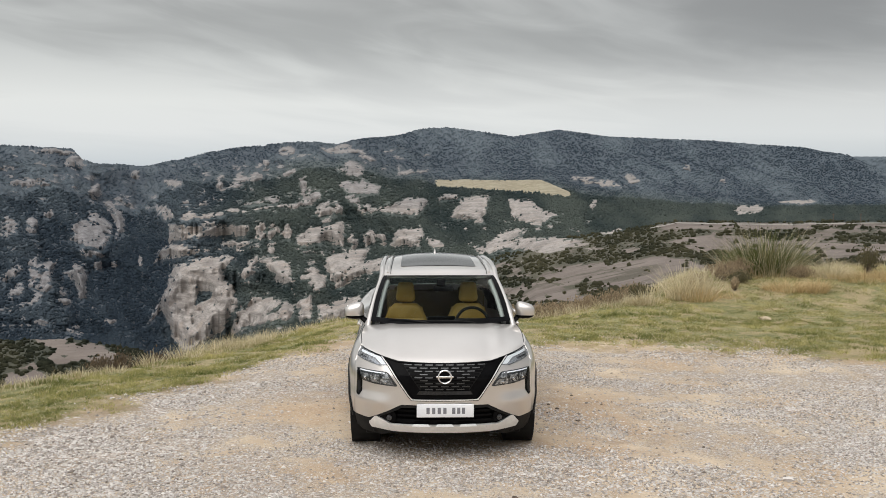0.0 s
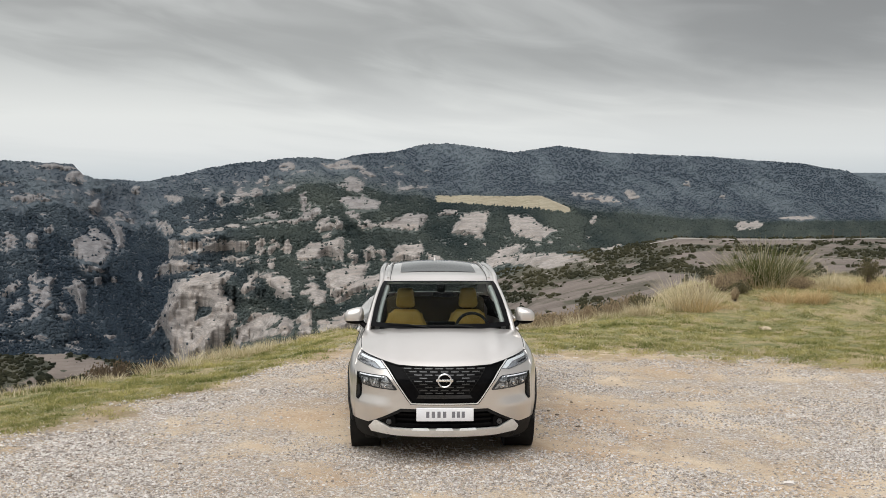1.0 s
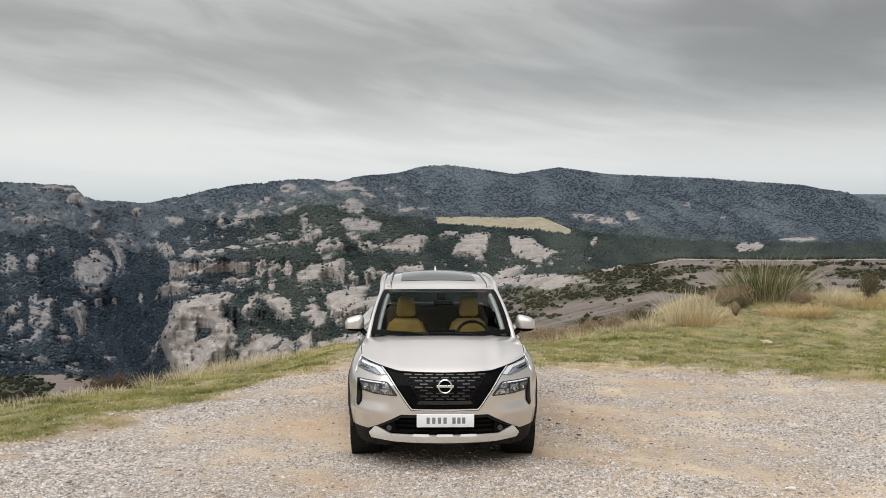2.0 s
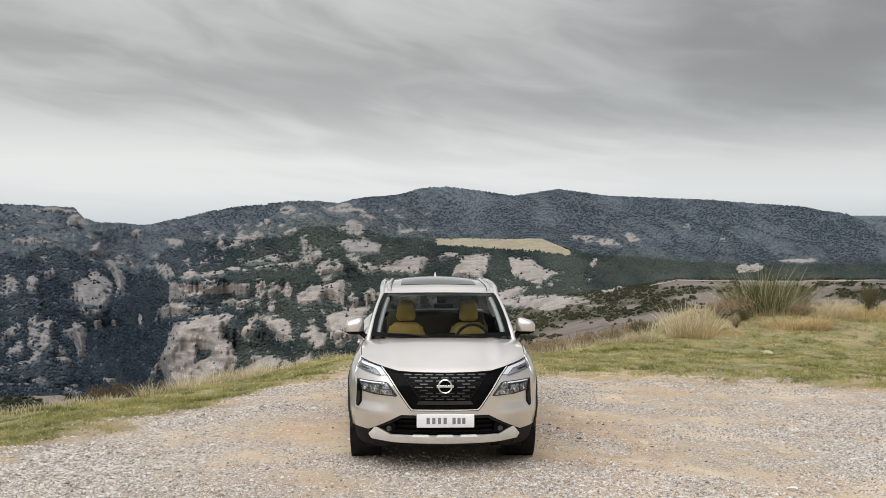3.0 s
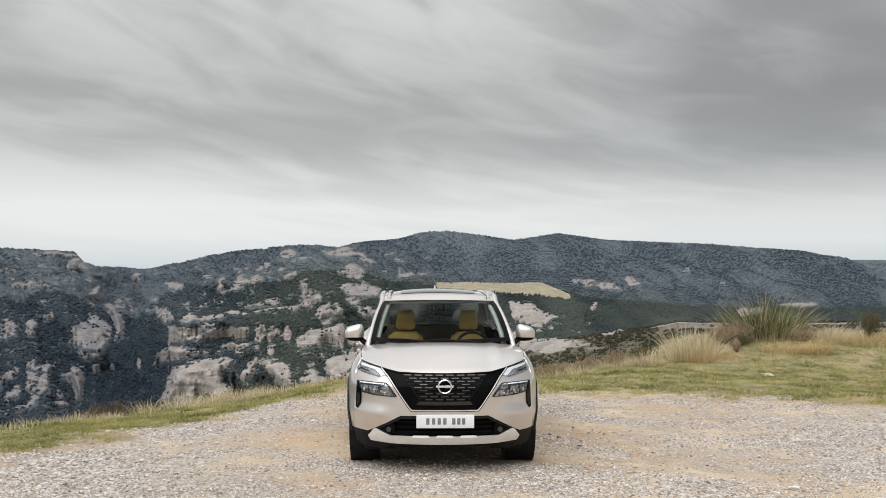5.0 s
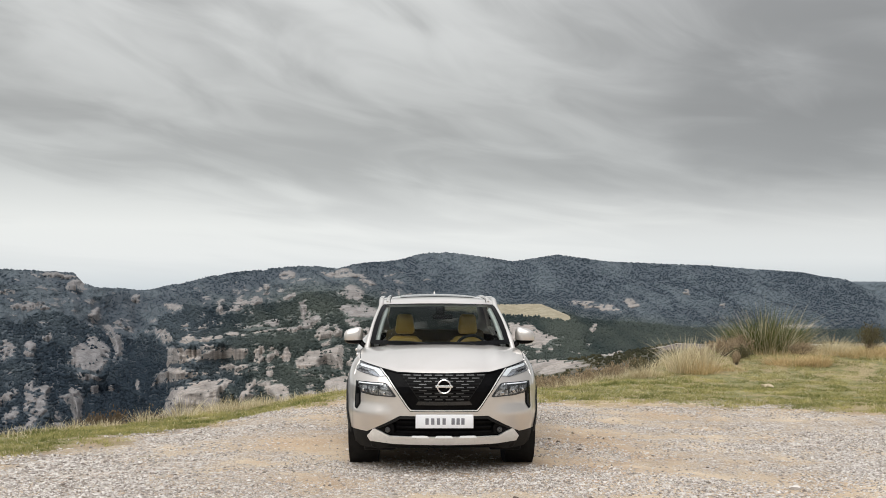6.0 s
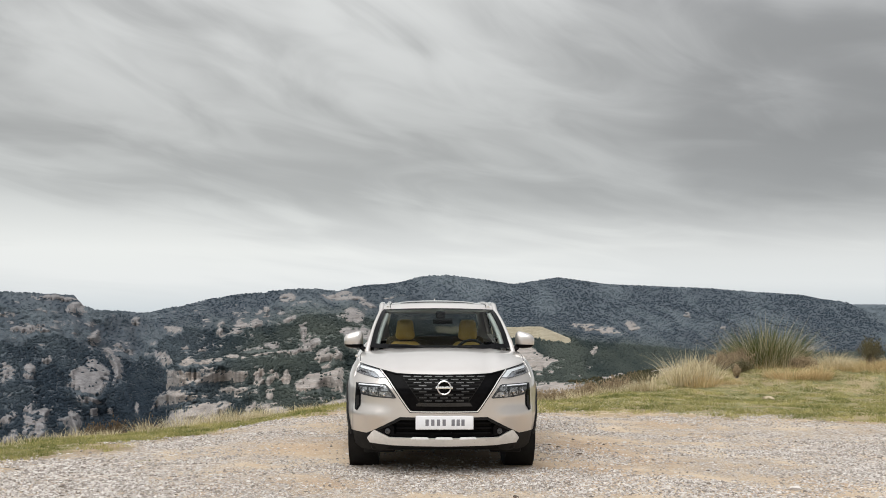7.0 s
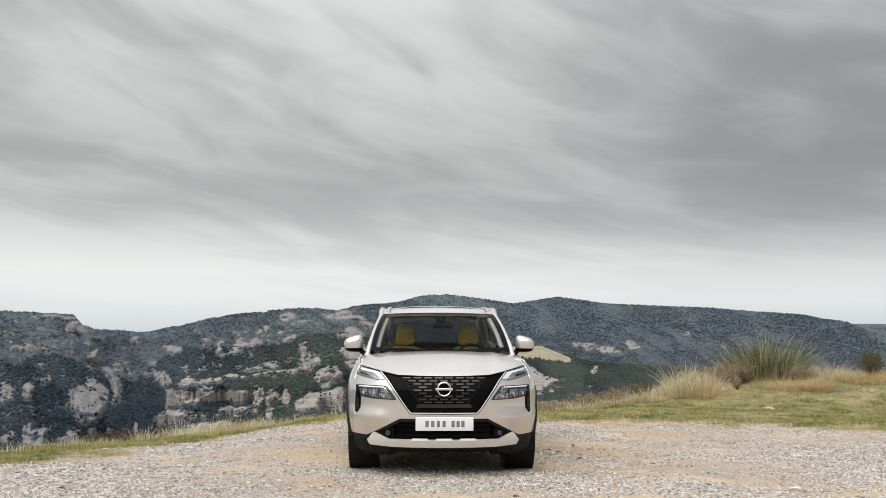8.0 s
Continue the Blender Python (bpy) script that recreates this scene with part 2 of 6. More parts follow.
    hs = mixc(nt, ramp(nt, noise_tex(nt, co, 0.05, 7, 0.7), [(0.52, 0.0), (0.58, 0.85)]), hs, (0.070, 0.060, 0.040))
    fc = mixc(nt, ramp(nt, n_s, [(0.42, 0.0), (0.58, 1.0)]), (0.235, 0.20, 0.13), (0.32, 0.285, 0.205))
    edge = maths(nt, "ADD", maths(nt, "MULTIPLY", maths(nt, "SUBTRACT", n_s, 0.5), 1.3), maths(nt, "MULTIPLY", maths(nt, "SUBTRACT", runs, 0.5), 0.9))
    col = mixc(nt, ramp(nt, maths(nt, "ADD", heath, edge), [(0.45, 0.0), (0.55, 1.0)]), wood, hs)
    col = mixc(nt, ramp(nt, maths(nt, "ADD", rock, edge), [(0.44, 0.0), (0.55, 1.0)]), col, rk)
    col = mixc(nt, ramp(nt, maths(nt, "ADD", fld, maths(nt, "MULTIPLY", edge, 0.4)), [(0.45, 0.0), (0.55, 1.0)]), col, fc)
    nt.links.new(col, b.inputs["Base Color"])
    bump(nt, b, maths(nt, "ADD", n_m, maths(nt, "MULTIPLY", maths(nt, "ADD", beds, runs), 0.25)), 0.6, 3.0)
    return m


M_GRAVEL, M_HILL = gravel_mat(), hill_mat()
M_PAINT = car_paint()
M_BLACK = varied("gloss_black", (0.003, 0.003, 0.0035), (0.006, 0.006, 0.0065), 6, 0.08)
M_BLACK.node_tree.nodes["Principled BSDF"].inputs["Specular IOR Level"].default_value = 0.05
M_PLASTIC = varied("grained_black_plastic", (0.006, 0.006, 0.0065), (0.014, 0.0135, 0.013), 8, 0.6, 0, 0.25, 600, dist=0.001)
M_PLASTIC.node_tree.nodes["Principled BSDF"].inputs["Specular IOR Level"].default_value = 0.18
M_SILVER = varied("satin_silver", (0.74, 0.73, 0.71), (0.82, 0.81, 0.79), 5, 0.30, 0.25)
M_CHROME = varied("chrome", (0.78, 0.78, 0.78), (0.86, 0.86, 0.86), 4, 0.10, 1.0)
M_TYRE = varied("tyre_rubber", (0.007, 0.007, 0.0075), (0.018, 0.017, 0.0155), 12, 0.85, 0, 0.2, 200, dist=0.002)
M_TYRE.node_tree.nodes["Principled BSDF"].inputs["Specular IOR Level"].default_value = 0.2
M_GLASS = glass_mat("windscreen_glass", (0.80, 0.87, 0.84), 1.10)
M_TINT = glass_mat("tinted_glass", (0.50, 0.59, 0.55), 1.5)
M_PRIVACY = glass_mat("privacy_glass", (0.20, 0.215, 0.21), 1.5)
M_LENS = glass_mat("lamp_lens", (0.92, 0.94, 0.96), 1.35)
M_DARKROOF = varied("dark_gloss_panel", (0.012, 0.013, 0.014), (0.02, 0.02, 0.022), 4, 0.06)
M_TAN = varied("mustard_leather", (0.44, 0.275, 0.060), (0.55, 0.355, 0.092), 7, 0.55, 0, 0.3, 300, dist=0.001)
M_CABIN = varied("dark_cabin_trim", (0.006, 0.0063, 0.0068), (0.013, 0.013, 0.0135), 6, 0.75)
M_CABIN.node_tree.nodes["Principled BSDF"].inputs["Specular IOR Level"].default_value = 0.12
M_PLATE = varied("white_plate", (0.78, 0.79, 0.82), (0.84, 0.85, 0.87), 5, 0.35)
M_INK = varied("dark_print", (0.16, 0.16, 0.18), (0.22, 0.22, 0.24), 20, 0.5)
M_WHITEGLOW = varied("white_plastic_glow", (0.88, 0.89, 0.90), (0.94, 0.95, 0.95), 12, 0.2)
# faint glow added to brighten light guides, headlamp strips and skid tabs
b = M_WHITEGLOW.node_tree.nodes["Principled BSDF"]
b.inputs["Emission Color"].default_value, b.inputs["Emission Strength"].default_value = (0.98, 0.99, 1.0, 1), 0.12
M_REFL = varied("lamp_reflector", (0.55, 0.55, 0.56), (0.8, 0.8, 0.8), 40, 0.12, 1.0)
M_RED = varied("red_lamp_plastic", (0.25, 0.01, 0.01), (0.35, 0.015, 0.015), 20, 0.15)
# ---- the land: one sheet from the lay-by to the horizon ----
rng = np.random.default_rng(7)
LAT = rng.random((256, 256))


def vnoise(x, y, k=0):
    xi, yi = np.floor(x).astype(int), np.floor(y).astype(int)
    fx, fy = x - xi, y - yi
    fx, fy = fx * fx * (3 - 2 * fx), fy * fy * (3 - 2 * fy)
    g = lambda a, b: LAT[(a + 37 * k) % 256, (b + 91 * k) % 256]
    return (g(xi, yi) * (1 - fx) + g(xi + 1, yi) * fx) * (1 - fy) + (g(xi, yi + 1) * (1 - fx) + g(xi + 1, yi + 1) * fx) * fy


def fbm(x, y, octaves=5, gain=0.5, k=0):
    s, a, t = 0.0, 1.0, 0.0
    x, y = 0.87 * x - 0.49 * y, 0.49 * x + 0.87 * y
    for i in range(octaves):
        s = s + a * (vnoise(x, y, k + i) - 0.5)
        t += a
        a *= gain
        x, y = 1.62 * x - 1.18 * y + 5.3, 1.18 * x + 1.62 * y - 2.7
    return s / t * 2


def smooth(a, b, v):
    t = np.clip((v - a) / (b - a), 0, 1)
    return t * t * (3 - 2 * t)


def mesh_from(name, verts, faces, smooth_shade=True):
    """A mesh from arrays: faces all of one size."""
    me = bpy.data.meshes.new(name)
    n, k = faces.shape
    me.vertices.add(len(verts))
    me.vertices.foreach_set("co", np.ascontiguousarray(verts, dtype=np.float32).ravel())
    me.loops.add(n * k)
    me.loops.foreach_set("vertex_index", np.ascontiguousarray(faces, dtype=np.int32).ravel())
    me.polygons.add(n)
    me.polygons.foreach_set("loop_start", np.arange(0, n * k, k, dtype=np.int32))
    me.polygons.foreach_set("loop_total", np.full(n, k, dtype=np.int32))
    me.polygons.foreach_set("use_smooth", np.full(n, smooth_shade))
    me.update(calc_edges=True)
    return me


# the viewpoint's standing place: bearings are metres sideways in a thousand ahead, rises metres up in a thousand ahead
OX, OY, OZ = -0.32, -9.25, 2.76
# the rim of the lay-by, beyond which the ground falls away
RIM_X = [-60, -25, -12, -8, -6.0, -4.5, -3.2, -1.8, 0.5, 2.0, 4.0, 5.6, 7.5, 10.5, 14, 20, 30, 60]
RIM_Y = [-40, -14, -3, 1.5, 4.6, 6.3, 8.2, 10.6, 11.2, 11.0, 11.2, 13.2, 14.9, 15.2, 15.6, 16, 16, 12]


def past_rim(x, y):
    """How far a place lies beyond the rim (minus: inside)."""
    xs, ys = np.array(RIM_X), np.array(RIM_Y)
    yr = np.interp(x, xs, ys)
    sl = np.interp(x, (xs[1:] + xs[:-1]) / 2, np.diff(ys) / np.diff(xs))
    return (y - yr) / np.sqrt(1 + sl * sl) + 0.25 * fbm(x * 0.8, y * 0.8, 3, k=9)


def lay_by(x, y):
    """Height of the level ground: it sinks a little to the rim, and a low knoll rises to the east."""
    away = smooth(1.5, 3.5, np.hypot(x, np.maximum(np.abs(y - 2.3) - 2.0, 0)))
    z = -0.05 * away - 0.26 * smooth(-2.6, 0.2, past_rim(x, y)) * smooth(4.0, 2.0, x) + 0.36 * smooth(9.5, 13.0, y) * smooth(4.0, 6.4, x)
    z = z + 0.07 * fbm(x / 4.0, y / 4.0, 3, k=3) * away + 0.012 * fbm(x * 1.4, y * 1.4, 3, k=5)
    return z


def turf_at(x, y):
    """1 on turf, 0 on gravel."""
    lx = np.interp(y, [-30, -8, 0, 1.2, 2.1, 3.6, 5.0, 7.3, 8.5, 20], [-22, -9.5, -5.6, -4.75, -4.1, -3.25, -2.3, -1.35, -1.0, -1.0])
    fy = np.interp(x, [-2, 0, 1.5, 3.0, 4.3, 5.5, 6.6, 9, 20, 60], [8.6, 7.8, 6.7, 6.45, 6.1, 5.7, 4.9, 4.2, 3.5, 0])
    w = 0.7 * fbm(x * 0.9, y * 0.9, 5, 0.65, k=12)
    return np.maximum(smooth(0.75, -0.75, x - lx + w), smooth(-1.2, 1.2, y - fy + 1.2 * w))


# cross-sections of the far land: bearing, then distance and rise
SECTIONS = {}


def section(bearing, *pts):
    SECTIONS[bearing] = pts


section(-900, (90, -150), (200, -190), (500, -150), (800, -80), (1400, 5))
section(-404, (90, -238), (112, -205), (140, -172), (200, -192), (480, -170), (750, -98), (950, -48), (1200, -3), (1400, 18))
section(-332, (90, -232), (115, -192), (140, -171), (200, -195), (480, -168), (620, -112), (800, -60), (1100, -10), (1350, 16))
section(-266, (90, -215), (120, -184), (150, -183), (250, -225), (450, -178), (650, -112), (900, -62), (1300, -20), (1600, -2))
section(-226, (100, -236), (250, -240), (440, -188), (480, -170), (505, -106), (600, -72), (612, -56), (720, -45), (950, -22), (1500, 3))
section(-180, (100, -236), (250, -236), (430, -190), (455, -150), (490, -104), (600, -72), (612, -56), (720, -45), (950, -20), (1500, 12))
section(-126, (100, -232), (330, -172), (420, -125), (520, -95), (600, -72), (615, -56), (750, -42), (950, -15), (1500, 22))
section(-71, (100, -222), (330, -157), (430, -112), (540, -87), (600, -65), (800, -27), (1000, -5), (1600, 21))
section(30, (90, -200), (300, -122), (420, -87), (600, -60), (720, -42), (800, -31), (850, -28), (1100, -14), (1300, -8), (1800, 10), (2500, 36))
section(125, (60, -172), (120, -127), (250, -90), (450, -60), (650, -40), (850, -31), (1100, -15), (1400, -8), (1900, 10), (2600, 31))
section(264, (50, -135), (90, -112), (150, -86), (225, -60), (300, -56), (600, -52), (1200, -33), (1900, -3), (2700, 26))
section(376, (50, -125), (120, -92), (220, -62), (300, -57), (600, -51), (1300, -35), (2000, -8), (2700, 19))
section(470, (50, -120), (120, -90), (220, -62), (300, -56), (600, -48), (1300, -35), (2400, -7))
section(900, (50, -120), (120, -92), (220, -62), (300, -56), (600, -48), (1300, -30), (2400, -10))
# the skyline
SKY_U = [-900, -404, -371, -327, -317, -301, -264, -235, -197, -153, -114, -70, -43, -4, 35, 68, 102, 146, 197, 292, 377, 434, 474, 560, 900]
SKY_V = [14, 18, 18, 16, 5, 0, -2, 2, 13, 19, 23, 21, 26, 30, 37, 33, 28, 35, 28, 25, 19, 11, -7, -20, -20]

# pale rock faces, bare banks of the heath and wooded clefts: their rough outlines as bearing and rise
FACES, BARE, CLEFTS = [], [], []


def face(*pts):
    FACES.append(pts)


def bare(*pts):
    BARE.append(pts)


def cleft(*pts):
    CLEFTS.append(pts)


face((-234, -109), (-229, -100), (-211, -92), (-185, -88), (-172, -90), (-182, -103), (-181, -113), (-172, -119), (-171, -140), (-184, -160), (-212, -180), (-225, -186), (-237, -165), (-245, -146), (-258, -157), (-251, -142), (-236, -116))  # the great cliff
face((-251, -96), (-244, -84), (-234, -77), (-207, -82), (-215, -88), (-229, -91), (-241, -92))  # its upper ledge
face((-235, -59), (-210, -60), (-158, -60), (-162, -69), (-191, -68), (-229, -73), (-235, -76))  # the long band
face((-113, -73), (-98, -63), (-66, -57), (-66, -79), (-74, -79), (-81, -73), (-96, -77), (-109, -78))  # block
face((-167, -108), (-158, -93), (-151, -90), (-153, -104), (-162, -110))  # twin crags east of the great cliff
face((-148, -93), (-130, -90), (-121, -96), (-113, -114), (-131, -116), (-136, -103))
face((-177, -167), (-171, -146), (-153, -132), (-136, -132), (-118, -136), (-114, -144), (-121, -152), (-154, -158))  # lower dome
face((-109, -110), (-95, -98), (-89, -104), (-82, -116), (-95, -124), (-101, -115))  # lobe
face((-84, -97), (-80, -89), (-41, -82), (-43, -92), (-70, -115), (-79, -112))  # fluted slope
face((-77, -120), (-63, -107), (-48, -96), (-14, -90), (-20, -99), (-48, -109), (-67, -119))  # pale domed slope
face((-111, -137), (-98, -129), (-97, -150), (-110, -152))
face((-91, -139), (-48, -128), (-47, -141), (-70, -150), (-90, -151))
face((-328, -59), (-317, -53), (-307, -47), (-292, -58), (-291, -67), (-302, -81), (-317, -80), (-327, -73))  # west dome
face((-298, -36), (-291, -36), (-280, -46), (-279, -64), (-287, -71), (-288, -55))  # western rib
face((-372, -95), (-363, -89), (-365, -99), (-359, -104), (-363, -118), (-372, -119))  # crags above the gorge mouth
face((-364, -110), (-358, -98), (-346, -94), (-351, -109), (-350, -118), (-365, -135), (-370, -137))
face((-334, -107), (-328, -98), (-318, -98), (-317, -129), (-323, -133), (-327, -118))
face((50, -33), (77, -29), (74, -46), (71, -56), (55, -53), (41, -50))  # quarry
face((97, -34), (117, -34), (129, -43), (145, -48), (129, -58), (111, -57), (100, -49))  # second quarry
face((63, -80), (86, -74), (148, -71), (177, -76), (137, -86), (98, -82), (70, -89))  # long pale track bank
face((-47, -47), (-19, -39), (9, -30), (17, -35), (8, -48), (-20, -46))  # pale slope under the field
face((-72, -18), (-47, -16), (-30, -21), (-32, -28), (-58, -27))
face((-87, 17), (-68, 17), (-46, 15), (-33, 3), (-39, 4), (-52, 11), (-77, 11))  # white shoulder
face((-20, -80), (-14, -64), (9, -59), (14, -66), (8, -80))
bare((208, -52), (266, -50), (357, -54), (494, -57), (495, -67), (323, -63), (255, -66))  # top of the heath
bare((257, -74), (295, -69), (346, -73), (495, -80), (496, -94), (324, -89), (287, -85))
bare((121, -112), (154, -94), (227, -92), (255, -89), (301, -99), (302, -133), (199, -116), (154, -118))  # domed heath bank
bare((92, -120), (123, -114), (160, -121), (191, -134), (92, -138))
bare((204, -61), (255, -64), (210, -77), (221, -68))
bare((-402, -171), (-375, -167), (-347, -170), (-325, -174), (-305, -176), (-289, -185), (-293, -194), (-343, -198), (-357, -193), (-349, -183), (-369, -174))  # bare spur in the west
bare((-398, -206), (-371, -193), (-363, -200), (-354, -211), (-393, -227))
cleft((-210, -123), (-189, -122), (-194, -135), (-209, -141), (-216, -143))
cleft((-221, -104), (-218, -95), (-214, -98))
cleft((-214, -144), (-210, -146), (-217, -173), (-221, -172))
cleft((-200, -146), (-195, -155), (-193, -167), (-198, -163))
cleft((-253, -159), (-245, -144), (-237, -157), (-237, -173), (-248, -173))
cleft((-136, -140), (-126, -135), (-129, -147), (-148, -153))
# smaller outcrops: bearing, rise, half width, half height, tilt
OUTCROPS_WEST = [
    (-324, 2, 8, 6, 0), (-345, 13, 23, 2, -3), (-390, -3, 8, 3, 0), (-364, -18, 20, 4, 2), (-306, -27, 5, 9, -20), (-277, -34, 9, 4, -38),
    (-352, -47, 6, 3, 15), (-368, -58, 6, 7, -20), (-391, -60, 7, 10, -30), (-309, -86, 9, 4, 0), (-389, -105, 11, 4, 32), (-386, -125, 8, 4, 35),
    (-340, -134, 7, 3, 5), (-305, -99, 4, 4, 0),
]
OUTCROPS_GORGE = [
    (-363, -155, 9, 4, 0), (-264, -95, 2, 6, 0), (-239, -46, 5, 8, 30), (-267, -10, 3, 4, 0), (-288, -98, 3, 3, 0), (-295, -154, 6, 2, 0),
    (-218, -51, 8, 4, 35), (-218, -35, 3, 3, 0),
]
OUTCROPS_SLOPE = [
    (-120, 14, 7, 4, 0), (-55, -4, 8, 7, 0), (-140, 1, 3, 5, -15), (-166, -16, 11, 4, 28), (-151, -11, 7, 4, 10), (-185, -18, 4, 7, 0),
    (-231, -17, 9, 3, -8), (-104, -22, 4, 10, 15), (-132, -32, 6, 4, 0), (-180, -47, 31, 2, 8), (-122, -39, 29, 2, 6), (-96, -32, 9, 3, 20),
    (-84, -44, 8, 7, 0), (-147, -65, 4, 8, 0), (-135, -68, 5, 8, 0), (-121, -67, 5, 7, 0),
]
OUTCROPS_FOOT = [
    (-56, -75, 4, 8, 10), (-39, -72, 5, 7, 0), (-28, -71, 4, 7, 25), (-169, -77, 14, 3, 5), (-137, -82, 4, 4, 20), (-56, -33, 6, 4, 0),
    (-45, -42, 8, 3, 5), (-70, -44, 4, 4, 0), (-118, -7, 7, 2, 10), (-204, -38, 6, 3, 30),
]
OUTCROPS_EAST = [
    (37, -31, 9, 3, 0), (96, -71, 14, 6, 20), (182, -38, 3, 5, -30), (184, -16, 24, 3, -8), (219, -13, 7, 4, -25), (-18, 16, 9, 1, 18),
    (17, 10, 4, 1, 0), (274, -1, 4, 3, 0), (337, -43, 14, 4, 4), (385, -36, 18, 2, -2), (312, -16, 3, 2, 25), (199, -65, 10, 2, 10),
    (221, -77, 13, 2, 18), (3, -6, 13, 2, 5), (-69, 17, 11, 2, 0), (25, -76, 9, 4, -30),
]


def within(u, v, pts):
    """Distance inside an outline (minus: outside), near enough."""
    d = np.full(u.shape, 1e9)
    inside = np.zeros(u.shape, dtype=bool)
    for (x0, y0), (x1, y1) in zip(pts, pts[1:] + pts[:1]):
        dx, dy = x1 - x0, y1 - y0
        t = np.clip(((u - x0) * dx + (v - y0) * dy) / max(dx * dx + dy * dy, 1e-6), 0, 1)
        d = np.minimum(d, np.hypot(u - x0 - t * dx, v - y0 - t * dy))
        if dy:
            inside ^= ((y0 > v) != (y1 > v)) & (u < (v - y0) / dy * dx + x0)
    return np.where(inside, d, -d)


def spread(outlines, u, v, soft, reach=8):
    """How far inside any of the outlines, in parts of soft, from -1 to 1."""
    r = np.full(u.shape, -1.0)
    for pts in outlines:
        us, vs = [p[0] for p in pts], [p[1] for p in pts]
        near = (u > min(us) - reach) & (u < max(us) + reach) & (v > min(vs) - reach) & (v < max(vs) + reach)
        if near.any():
            r[near] = np.maximum(r[near], np.clip(within(u[near], v[near], list(pts)) / soft, -1, 1))
    return r


def rock_at(u, v, dist):
    """How rocky, and how far inside a face: the faces and outcrops above with torn edges, and small broken crags on the western slopes."""
    far_enough = dist > 210
    wu = u + 5.0 * fbm(u / 9, v / 7, 5, 0.68, 70) + 1.6 * fbm(u / 2.4, v / 2.4, 3, 0.7, 71)
    wv = v + 3.2 * fbm(u / 9, v / 7, 5, 0.68, 75) + 1.2 * fbm(u / 2.4, v / 2.4, 3, 0.7, 76)
    fu, fv = 0.6 * u + 0.4 * wu, 0.6 * v + 0.4 * wv
    inner = spread(FACES, fu, fv, 9.0)
    r, deep = 0.62 + 1.6 * inner, np.clip(inner, 0, 1)
    r = r - 3.0 * np.clip(0.12 + spread(CLEFTS, 0.5 * (u + wu), 0.5 * (v + wv), 6.0), 0, 1)
    for bu, bv, hu, hv, tilt in OUTCROPS_WEST + OUTCROPS_GORGE + OUTCROPS_SLOPE + OUTCROPS_FOOT + OUTCROPS_EAST:
        c, sn, m = math.cos(radians(tilt)), math.sin(radians(tilt)), 1.6 * max(hu, hv)
        near = (np.abs(wu - bu) < m) & (np.abs(wv - bv) < m)
        if near.any():
            x, y = wu[near] - bu, wv[near] - bv
            d = np.abs((x * c + y * sn) / hu) ** 2.2 + np.abs((y * c - x * sn) / hv) ** 2.2
            r[near] = np.maximum(r[near], np.clip(1.05 - 0.45 * d, 0, 0.95))
            deep[near] = np.maximum(deep[near], np.clip(1 - d, 0, 1) * min(1, hv / 12))
    # scraps of rock on ledges that follow the beds
    lv = v + 6 * fbm(u / 60, v / 60, 3, 0.5, 84) + 0.05 * u
    tier = 0.5 + 0.5 * np.sin(lv * 0.55)
    gap = fbm(u / 9, v / 4.5, 5, 0.6, 80)
    belt = smooth(40, -20, u) * smooth(20, 8, v) * (1 - smooth(-238, -250, u) * smooth(-318, -290, u) * smooth(-40, -70, v))
    r = np.maximum(r, belt * np.clip(0.02 + tier * 0.3 + 1.5 * (gap - 0.16), 0, 0.58))
    east = smooth(-10, 50, u) * smooth(240, 150, u) * smooth(-40, -52, v) * smooth(-115, -100, v)
    r = np.maximum(r, east * np.clip(1.4 * gap, 0, 0.65))
    # shrubs that have a hold on the faces
    nibble = fbm(u / 3.4, v / 2.6, 4, 0.6, 92)
    west = smooth(-235, -255, u)
    shelves = fbm(u / 14, (v - (0.12 - 0.5 * west) * u) / 2.2, 4, 0.6, 94)
    r = r - 0.9 * smooth(0.26, 0.55, nibble) - 0.75 * smooth(0.10, 0.45, shelves) * (1 - (0.6 - 0.45 * west) * deep) * (1 + 0.5 * west)
    return np.clip(r, 0, 1) * far_enough, deep * far_enough


VIEW = np.radians(np.linspace(-25.5, 29.5, 840))


